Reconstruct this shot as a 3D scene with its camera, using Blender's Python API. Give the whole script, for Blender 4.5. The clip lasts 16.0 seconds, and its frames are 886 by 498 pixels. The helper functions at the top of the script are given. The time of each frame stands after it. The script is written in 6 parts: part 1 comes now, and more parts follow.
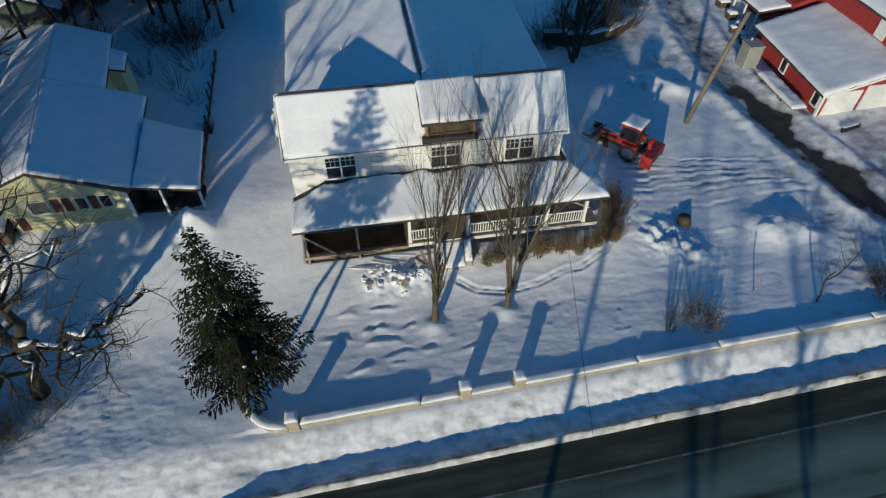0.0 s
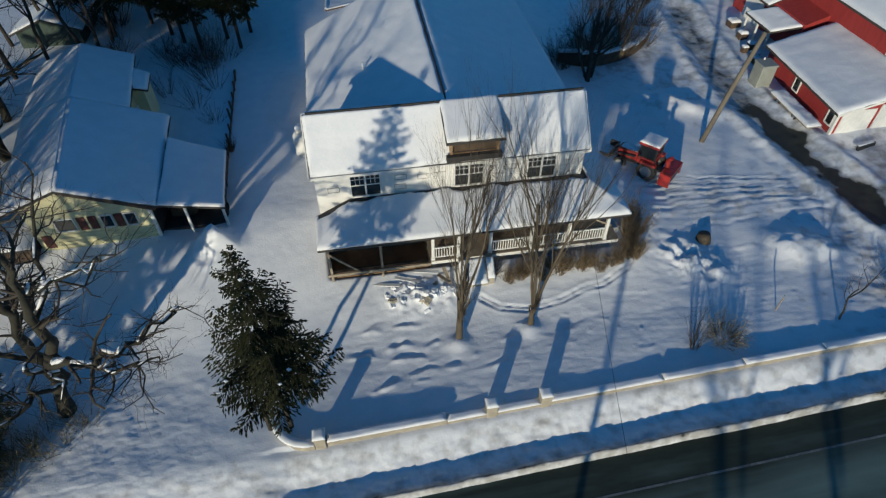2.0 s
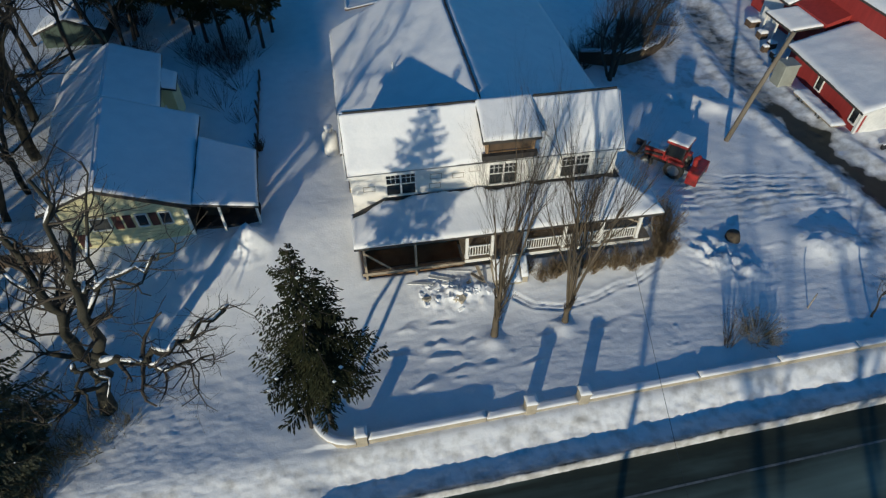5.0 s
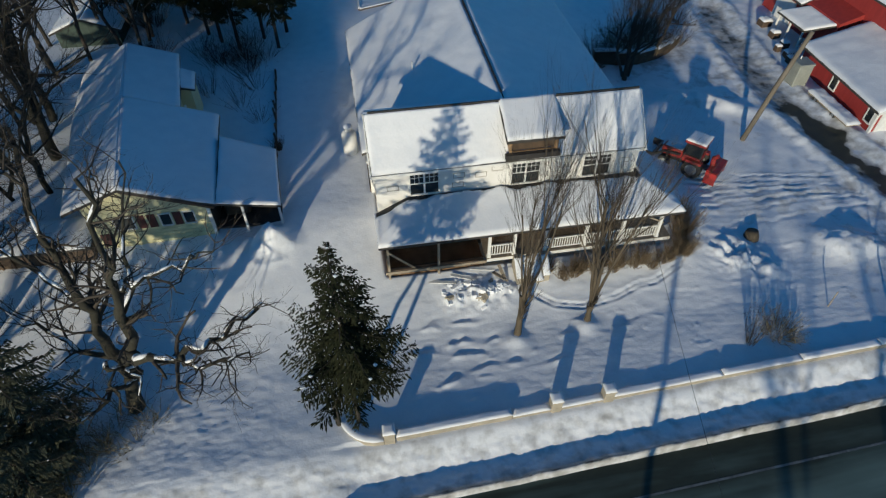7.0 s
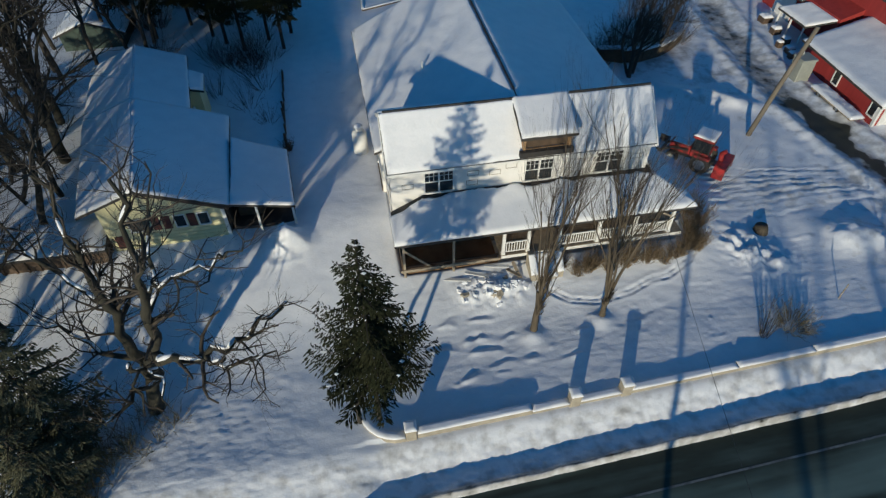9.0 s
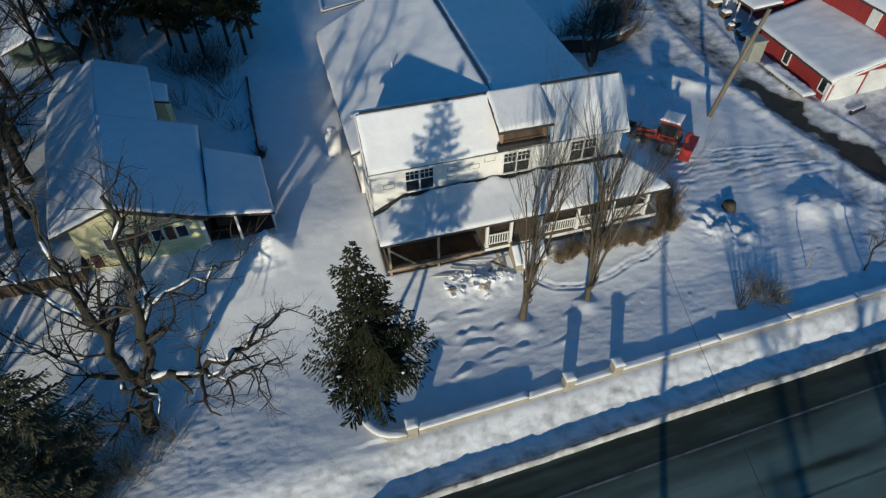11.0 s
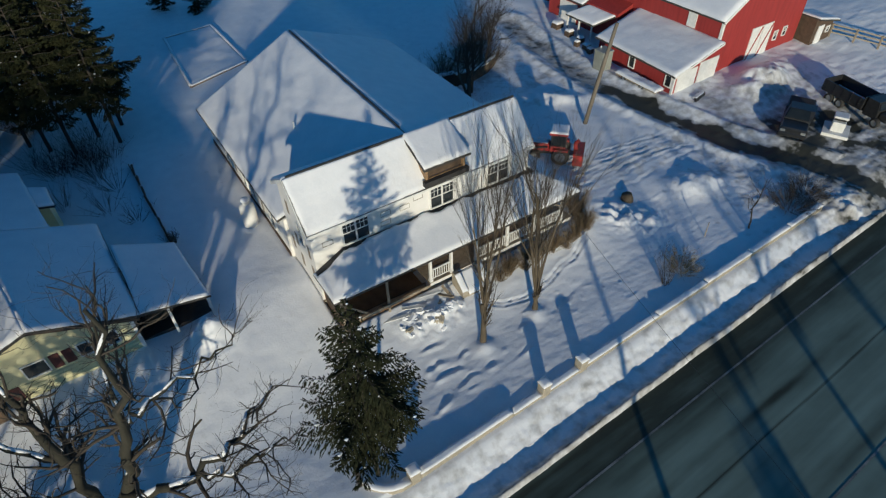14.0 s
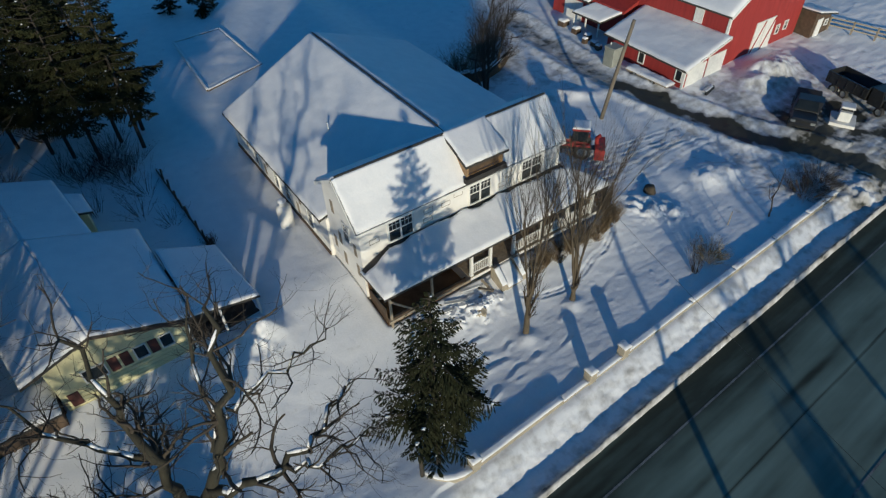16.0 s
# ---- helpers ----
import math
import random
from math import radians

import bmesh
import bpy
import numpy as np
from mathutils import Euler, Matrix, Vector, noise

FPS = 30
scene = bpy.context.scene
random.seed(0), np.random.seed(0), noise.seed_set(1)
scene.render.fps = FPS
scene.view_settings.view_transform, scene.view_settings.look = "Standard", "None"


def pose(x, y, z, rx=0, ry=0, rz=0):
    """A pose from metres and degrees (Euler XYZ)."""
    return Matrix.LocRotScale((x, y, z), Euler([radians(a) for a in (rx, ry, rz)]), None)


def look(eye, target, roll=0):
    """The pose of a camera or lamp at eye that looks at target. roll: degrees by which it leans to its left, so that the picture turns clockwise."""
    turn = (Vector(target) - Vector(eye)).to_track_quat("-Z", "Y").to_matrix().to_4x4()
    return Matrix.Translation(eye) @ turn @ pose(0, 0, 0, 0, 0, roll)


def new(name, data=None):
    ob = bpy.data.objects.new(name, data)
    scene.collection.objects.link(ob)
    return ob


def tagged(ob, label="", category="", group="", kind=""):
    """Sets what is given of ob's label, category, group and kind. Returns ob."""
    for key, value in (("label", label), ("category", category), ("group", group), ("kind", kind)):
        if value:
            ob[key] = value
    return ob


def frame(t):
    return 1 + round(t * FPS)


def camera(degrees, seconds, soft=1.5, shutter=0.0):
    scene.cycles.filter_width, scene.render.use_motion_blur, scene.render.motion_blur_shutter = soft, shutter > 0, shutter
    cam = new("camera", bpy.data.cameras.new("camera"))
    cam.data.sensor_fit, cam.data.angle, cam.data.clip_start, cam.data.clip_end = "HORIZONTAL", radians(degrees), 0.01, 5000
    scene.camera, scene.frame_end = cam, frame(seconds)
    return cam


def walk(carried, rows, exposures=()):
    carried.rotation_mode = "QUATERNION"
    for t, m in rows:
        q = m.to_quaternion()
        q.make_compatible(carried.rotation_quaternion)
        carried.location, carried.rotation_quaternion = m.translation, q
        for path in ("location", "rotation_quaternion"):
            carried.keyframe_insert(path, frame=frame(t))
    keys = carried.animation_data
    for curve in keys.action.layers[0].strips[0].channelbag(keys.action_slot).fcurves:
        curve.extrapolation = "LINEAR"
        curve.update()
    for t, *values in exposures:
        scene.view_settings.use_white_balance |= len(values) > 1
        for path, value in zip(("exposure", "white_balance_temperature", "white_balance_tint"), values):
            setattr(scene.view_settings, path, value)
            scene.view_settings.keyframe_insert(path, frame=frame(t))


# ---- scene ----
cam = camera(73.6, 16.0, soft=1.3)
PATH = [
    (0, (3.903, -23.411, 24.28), (4.125, -22.073, 22.81), -0.1),
    (0.5, (3.583, -23.395, 24.26), (3.808, -22.046, 22.801), -0.1),
    (1, (3.324, -23.31, 24.353), (3.549, -21.951, 22.903), -0.1),
    (1.5, (3.073, -23.311, 24.392), (3.298, -21.936, 22.957), -0.3),
    (2, (2.77, -23.298, 24.438), (2.995, -21.92, 23.006), -0.2),
    (2.5, (2.498, -23.271, 24.434), (2.723, -21.892, 23.002), -0.3),
    (3, (2.193, -23.27, 24.423), (2.419, -21.891, 22.992), -0.2),
    (3.5, (1.889, -23.212, 24.473), (2.115, -21.836, 23.04), -0.2),
    (4, (1.6, -23.203, 24.444), (1.826, -21.824, 23.013), -0.2),
    (6.5, (0.035, -23.04, 24.663), (0.263, -21.668, 23.226), -0.2),
    (7, (-0.235, -23.077, 24.616), (-0.007, -21.702, 23.182), -0.2),
    (7.5, (-0.49, -23.104, 24.6), (-0.264, -21.726, 23.167), -0.3),
    (8, (-0.787, -23.101, 24.612), (-0.56, -21.724, 23.18), -0.3),
    (10.5, (-2.169, -23.078, 24.748), (-1.84, -21.729, 23.309), -0.6),
    (11, (-2.453, -23.069, 24.79), (-2.088, -21.73, 23.35), -0.7),
    (11.5, (-2.692, -23.025, 24.758), (-2.28, -21.681, 23.335), -1.0),
    (12, (-3.261, -22.993, 24.772), (-2.737, -21.643, 23.393), -1.3),
    (12.5, (-3.868, -22.848, 24.852), (-3.246, -21.544, 23.469), -1.6),
    (13, (-4.493, -22.626, 24.957), (-3.795, -21.364, 23.572), -1.8),
    (13.5, (-5.114, -22.394, 25.121), (-4.367, -21.131, 23.763), -1.9),
    (14, (-5.819, -22.141, 25.183), (-5.043, -20.884, 23.835), -1.9),
    (14.5, (-6.531, -21.867, 25.288), (-5.738, -20.623, 23.939), -1.9),
    (15, (-7.273, -21.597, 25.361), (-6.465, -20.36, 24.013), -2.0),
    (15.5, (-8.01, -21.28, 25.507), (-7.196, -20.049, 24.157), -2.1),
    (16, (-8.82, -20.931, 25.622), (-7.998, -19.707, 24.269), -2.0),
]
walk(cam, [(t, look(eye, target, roll)) for t, eye, target, roll in PATH], [(0.0, 0.0, 4800.0, -3.0)])

# ---- light ----
SUN_EL, SUN_AZ = radians(9.2), radians(29.0)   # light travels towards +x +y
RAY = Vector((math.sin(SUN_AZ) * math.cos(SUN_EL), math.cos(SUN_AZ) * math.cos(SUN_EL), -math.sin(SUN_EL)))
world = bpy.data.worlds.new("winter_sky")
scene.world = world
world.use_nodes = True
sky = world.node_tree.nodes.new("ShaderNodeTexSky")
sky.sky_type = "NISHITA"
sky.sun_disc = False
sky.sun_elevation = SUN_EL
sky.sun_rotation = math.pi + SUN_AZ
sky.air_density, sky.dust_density, sky.ozone_density = 1.0, 0.0, 3.0
tone = world.node_tree.nodes.new("ShaderNodeHueSaturation")
tone.inputs["Saturation"].default_value = 1.12
world.node_tree.links.new(sky.outputs[0], tone.inputs["Color"])
world.node_tree.links.new(tone.outputs[0], world.node_tree.nodes["Background"].inputs[0])
world.node_tree.nodes["Background"].inputs[1].default_value = 0.087
sun = bpy.data.lights.new("sun", "SUN")
sun.energy, sun.angle, sun.color = 4.3, radians(1.0), (1.0, 0.705, 0.42)
new("sun", sun).matrix_world = look((0, 0, 0), RAY)


# ---- materials ----
def mat(name, col, col2=None, rough=0.7, metal=0.0, scale=3.0, fine=40.0, bump=0.15, dist=0.02, detail=6.0, stretch=(1, 1, 1), rand=0.0, spec=0.5):
    """Two colours mixed by noise at two scales, with a fine relief."""
    m = bpy.data.materials.new(name)
    m.use_nodes = True
    n, l = m.node_tree.nodes, m.node_tree.links
    b = n["Principled BSDF"]
    b.inputs["Roughness"].default_value, b.inputs["Metallic"].default_value = rough, metal
    b.inputs["Specular IOR Level"].default_value = spec
    co = n.new("ShaderNodeTexCoord")
    mp = n.new("ShaderNodeMapping")
    mp.inputs["Scale"].default_value = stretch
    l.new(co.outputs["Object"], mp.inputs[0])
    big, small = n.new("ShaderNodeTexNoise"), n.new("ShaderNodeTexNoise")
    for t, sc in ((big, scale), (small, fine)):
        t.inputs["Scale"].default_value, t.inputs["Detail"].default_value = sc, detail
        l.new(mp.outputs[0], t.inputs["Vector"])
    add = n.new("ShaderNodeMath")
    add.operation = "MULTIPLY_ADD"
    l.new(small.outputs[0], add.inputs[0])
    add.inputs[1].default_value = 0.45
    l.new(big.outputs[0], add.inputs[2])
    ramp = n.new("ShaderNodeMapRange")
    ramp.inputs[1].default_value, ramp.inputs[2].default_value = 0.5, 0.95
    l.new(add.outputs[0], ramp.inputs[0])
    mix = n.new("ShaderNodeMix")
    mix.data_type = "RGBA"
    l.new(ramp.outputs[0], mix.inputs[0])
    mix.inputs[6].default_value = (*col, 1)
    mix.inputs[7].default_value = (*(col2 or [c * 0.75 for c in col]), 1)
    last = mix.outputs[2]
    if rand:
        info = n.new("ShaderNodeObjectInfo")
        hsv = n.new("ShaderNodeHueSaturation")
        r = n.new("ShaderNodeMapRange")
        r.inputs[3].default_value, r.inputs[4].default_value = 1 - rand, 1 + rand
        l.new(info.outputs["Random"], r.inputs[0])
        l.new(r.outputs[0], hsv.inputs["Value"])
        l.new(last, hsv.inputs["Color"])
        last = hsv.outputs[0]
    l.new(last, b.inputs["Base Color"])
    bp = n.new("ShaderNodeBump")
    bp.inputs["Strength"].default_value, bp.inputs["Distance"].default_value = bump, dist
    l.new(add.outputs[0], bp.inputs["Height"])
    l.new(bp.outputs[0], b.inputs["Normal"])
    return m


SNOW = mat("snow", (0.86, 0.86, 0.87), (0.78, 0.79, 0.81), 0.6, scale=1.2, fine=8, bump=0.45, dist=0.045)
WRAP = mat("house_wrap", (0.82, 0.80, 0.76), (0.73, 0.71, 0.66), 0.6, scale=1.2, fine=18)
TRIM = mat("white_trim", (0.80, 0.79, 0.75), (0.68, 0.67, 0.63), 0.5, scale=4, fine=60)
OSB = mat("bare_wood", (0.36, 0.24, 0.12), (0.22, 0.14, 0.07), 0.75, scale=3, fine=30, stretch=(1, 1, 3))
DARKWOOD = mat("dark_wood", (0.11, 0.075, 0.045), (0.06, 0.04, 0.025), 0.8, scale=3, fine=30)
TIMBER = mat("weathered_timber", (0.34, 0.29, 0.21), (0.22, 0.18, 0.13), 0.8, scale=5, fine=40)
MEMBRANE = mat("black_membrane", (0.022, 0.021, 0.022), (0.04, 0.038, 0.036), 0.8)
BROWN = mat("brown_sheathing", (0.30, 0.18, 0.085), (0.16, 0.095, 0.045), 0.85, scale=1.6, fine=14)
SHINGLE = mat("dark_shingle", (0.06, 0.055, 0.05), (0.035, 0.033, 0.03), 0.9, scale=2, fine=25)
STONE = mat("wall_stone", (0.42, 0.37, 0.28), (0.28, 0.25, 0.19), 0.9, scale=2.5, fine=18, bump=0.5)
RED = mat("barn_red", (0.33, 0.035, 0.028), (0.23, 0.024, 0.02), 0.7, scale=1.5, fine=22, stretch=(2, 2, 0.3))
COTTAGE = mat("cottage_paint", (0.72, 0.68, 0.40), (0.60, 0.56, 0.32), 0.7, scale=1.5, fine=20)
BARK = mat("grey_bark", (0.055, 0.046, 0.035), (0.028, 0.024, 0.018), 0.95, scale=4, fine=25, bump=0.6, stretch=(1, 1, 0.35))
OLDBARK = mat("dark_old_bark", (0.042, 0.039, 0.026), (0.019, 0.018, 0.012), 0.95, scale=4, fine=25, bump=0.7, stretch=(1, 1, 0.35))
BARK2 = mat("tan_bark", (0.115, 0.092, 0.06), (0.055, 0.044, 0.029), 0.95, scale=4, fine=25, bump=0.5, stretch=(1, 1, 0.35))
TWIG = mat("twig", (0.065, 0.053, 0.038), (0.038, 0.03, 0.022), 0.9)
NEEDLE = mat("spruce_needle", (0.015, 0.021, 0.010), (0.038, 0.039, 0.018), 0.85, scale=1.5, fine=9, spec=0.15)
CEDAR = mat("cedar_foliage", (0.095, 0.10, 0.062), (0.155, 0.148, 0.09), 0.85, scale=1.5, fine=9, spec=0.15)
BRUSH = mat("dry_brush", (0.17, 0.125, 0.070), (0.085, 0.064, 0.035), 0.9)
PINE = mat("pine_foliage", (0.020, 0.026, 0.012), (0.042, 0.042, 0.018), 0.9, scale=1.5, fine=9, spec=0.1)
BRAMBLE = mat("bramble_stem", (0.19, 0.16, 0.09), (0.11, 0.095, 0.055), 0.9)
BLACK = mat("black_paint", (0.015, 0.016, 0.018), (0.03, 0.03, 0.03), 0.35)
RUBBER = mat("rubber", (0.02, 0.02, 0.02), (0.035, 0.033, 0.03), 0.85)
TRED = mat("tractor_red", (0.40, 0.026, 0.022), (0.06, 0.014, 0.012), 0.45, scale=3)
POLE = mat("pole_wood", (0.19, 0.165, 0.125), (0.12, 0.10, 0.075), 0.85, scale=3, fine=30, stretch=(1, 1, 0.2))
STEEL = mat("galvanised", (0.40, 0.42, 0.42), (0.28, 0.29, 0.29), 0.45, 0.6)
GREYBOX = mat("grey_cabinet", (0.30, 0.31, 0.27), (0.24, 0.25, 0.22), 0.6)
GLASS = mat("window_glass", (0.012, 0.016, 0.018), (0.02, 0.024, 0.026), 0.06, scale=0.8, fine=3, bump=0.02)


# ---- mesh helpers ----
def mesh_object(name, verts, faces, material, parent=None, label="", smooth=False):
    me = bpy.data.meshes.new(name)
    me.from_pydata([tuple(v) for v in verts], [], faces)
    me.materials.append(material)
    if smooth:
        me.polygons.foreach_set("use_smooth", [True] * len(me.polygons))
    me.update()
    ob = new(name, me)
    if parent is not None:
        ob.parent = parent
    return tagged(ob, label)


class Shape:
    """Collects the faces of one mesh."""

    def __init__(self):
        self.v, self.f = [], []

    def add(self, verts, faces):
        k = len(self.v)
        self.v += [Vector(p) for p in verts]
        self.f += [tuple(i + k for i in f) for f in faces]
        return self

    def box(self, x0, y0, z0, x1, y1, z1, m=None, b=0.0):
        """A box, its upright and level edges chamfered by b."""
        if b:
            ring = lambda z, o: [(x0 + o + b, y0 + o, z), (x1 - o - b, y0 + o, z), (x1 - o, y0 + o + b, z), (x1 - o, y1 - o - b, z),
                                 (x1 - o - b, y1 - o, z), (x0 + o + b, y1 - o, z), (x0 + o, y1 - o - b, z), (x0 + o, y0 + o + b, z)]
            p = ring(z0, 0) + ring(z1 - b, 0) + ring(z1, b * 0.7)
            f = [tuple(range(7, -1, -1)), tuple(range(16, 24))]
            for k in (0, 8):
                f += [(k + i, k + (i + 1) % 8, k + 8 + (i + 1) % 8, k + 8 + i) for i in range(8)]
        else:
            p = [(x, y, z) for z in (z0, z1) for x, y in ((x0, y0), (x1, y0), (x1, y1), (x0, y1))]
            f = [(3, 2, 1, 0), (4, 5, 6, 7), (0, 1, 5, 4), (1, 2, 6, 5), (2, 3, 7, 6), (3, 0, 4, 7)]
        if m is not None:
            p = [m @ Vector(q) for q in p]
        return self.add(p, f)

    def prism(self, poly, a, b):
        """A flat outline pushed from a to b (vectors added)."""
        n = len(poly)
        p = [Vector(q) + Vector(a) for q in poly] + [Vector(q) + Vector(b) for q in poly]
        return self.add(p, [tuple(range(n - 1, -1, -1)), tuple(range(n, 2 * n))] + [(i, (i + 1) % n, n + (i + 1) % n, n + i) for i in range(n)])

    def tube(self, pts, radii, n=6, cap=True):
        pts = [Vector(p) for p in pts]
        k, rings = len(self.v), len(pts)
        ref = Vector((0.31, 0.17, 0.93))
        for i, p in enumerate(pts):
            d = (pts[min(i + 1, rings - 1)] - pts[max(i - 1, 0)]).normalized()
            u = d.cross(ref)
            if u.length < 0.05:
                u = d.cross(Vector((1, 0, 0)))
            u.normalize()
            w = d.cross(u)
            for j in range(n):
                a = 2 * math.pi * j / n
                self.v.append(p + radii[i] * (math.cos(a) * u + math.sin(a) * w))
        for i in range(rings - 1):
            for j in range(n):
                self.f.append((k + i * n + j, k + i * n + (j + 1) % n, k + (i + 1) * n + (j + 1) % n, k + (i + 1) * n + j))
        if cap:
            self.f.append(tuple(k + j for j in range(n - 1, -1, -1)))
            self.f.append(tuple(k + (rings - 1) * n + j for j in range(n)))
        return self

    def beam(self, a, b, w, h):
        """A straight board from a to b, w wide and h deep."""
        a, b = Vector(a), Vector(b)
        d = (b - a).normalized()
        s = d.cross(Vector((0, 0, 1)))
        s = s.normalized() if s.length > 0.01 else Vector((1, 0, 0))
        t = s.cross(d)
        c = [s * w / 2 + t * h / 2, -s * w / 2 + t * h / 2, -s * w / 2 - t * h / 2, s * w / 2 - t * h / 2]
        return self.add([a + q for q in c] + [b + q for q in c], [(0, 1, 2, 3), (7, 6, 5, 4), (0, 4, 5, 1), (1, 5, 6, 2), (2, 6, 7, 3), (3, 7, 4, 0)])

    def end(self, name, material, parent=None, label="", smooth=False):
        return mesh_object(name, self.v, self.f, material, parent, label, smooth)


def empty(name, at, label, category, group="", kind="", turn=0.0):
    ob = new(name)
    ob.matrix_world = pose(*at, 0, 0, turn)
    return tagged(ob, label, category, group, kind)


def under(child, parent):
    """Parents a mesh built in world places to a thing that stands elsewhere."""
    child.parent = parent
    child.matrix_parent_inverse = parent.matrix_world.inverted()
    return child


# smooth noise over arrays
LATTICE = np.random.RandomState(4).rand(256, 256)


def value_noise(x, y):
    xi, yi = np.floor(x).astype(int), np.floor(y).astype(int)
    fx, fy = x - xi, y - yi
    fx, fy = fx * fx * (3 - 2 * fx), fy * fy * (3 - 2 * fy)
    g = lambda i, j: LATTICE[i % 256, j % 256]
    return (g(xi, yi) * (1 - fx) + g(xi + 1, yi) * fx) * (1 - fy) + (g(xi, yi + 1) * (1 - fx) + g(xi + 1, yi + 1) * fx) * fy - 0.5


def fbm(x, y, octaves=4):
    out, a = 0.0, 1.0
    for k in range(octaves):
        out = out + a * value_noise(x * 2.03**k + 17.3 * k, y * 2.03**k - 9.1 * k)
        a *= 0.5
    return out


def ease(v, a, b):
    t = np.clip((np.asarray(v, float) - a) / (b - a), 0, 1)
    return t * t * (3 - 2 * t)


def bump2(x, y, cx, cy, rx, ry=None, turn=0.0):
    c, s = math.cos(radians(turn)), math.sin(radians(turn))
    u, v = (x - cx) * c + (y - cy) * s, -(x - cx) * s + (y - cy) * c
    return np.exp(-((u / rx) ** 2) - (v / (ry or rx)) ** 2)


# ---- ground ----
def wall_line(x):
    return -10.55 + 0.035 * x


def road_edge(x):
    return -13.28 + 0.042 * np.maximum(np.asarray(x, float), -6.0)


def drive_off(x, y):
    """Distance from the middle of the wet farm lane."""
    pts = [(32.6, 26.0), (31.0, 16.6), (30.5, 10.2), (30.9, 7.2), (31.8, 3.3), (33.0, -0.8), (34.5, -3.9), (36.0, -7.2), (37.2, -9.8), (39.0, -14.0)]
    best = np.full(np.shape(x), 1e9)
    for (ax, ay), (bx, by) in zip(pts, pts[1:]):
        t = np.clip(((x - ax) * (bx - ax) + (y - ay) * (by - ay)) / ((bx - ax) ** 2 + (by - ay) ** 2), 0, 1)
        best = np.minimum(best, np.hypot(x - ax - t * (bx - ax), y - ay - t * (by - ay)))
    return best


FOOTPATH = [(7.9, -4.0), (8.8, -4.7), (10.2, -5.0), (12.2, -4.7), (13.6, -4.2), (14.6, -4.1), (16.2, -3.3), (17.2, -2.2), (18.4, -1.4), (19.6, 0.6)]
HOLLOWS = [(3.2, -5.9, 0.16), (3.6, -6.7, 0.17), (1.6, -6.2, 0.14), (4.9, -6.0, 0.08), (5.6, -7.6, 0.09), (2.4, -8.0, 0.10), (7.9, -7.7, 0.09), (8.6, -6.4, 0.07), (4.2, -7.6, 0.10), (12.2, -6.2, 0.06), (2.1, -4.8, 0.09), (3.9, -4.9, 0.10)]


def land(x, y):
    """The lie of the land without its small lumps."""
    x, y = np.asarray(x, float), np.asarray(y, float)
    left = 0.07 + 1.98 * ease(y, -6.5, 3.0)
    right = 0.07 + 0.9 * ease(y, -6.0, 8.0) + 0.35 * ease(x, 30, 42)* ease(y, -12, -4)
    w = ease(x, 15, 21.5)
    h = left * (1 - w) + right * w
    h = h * (1 - 0.35 * ease(-x, 7, 12) * ease(-y, -6, 1))
    return h


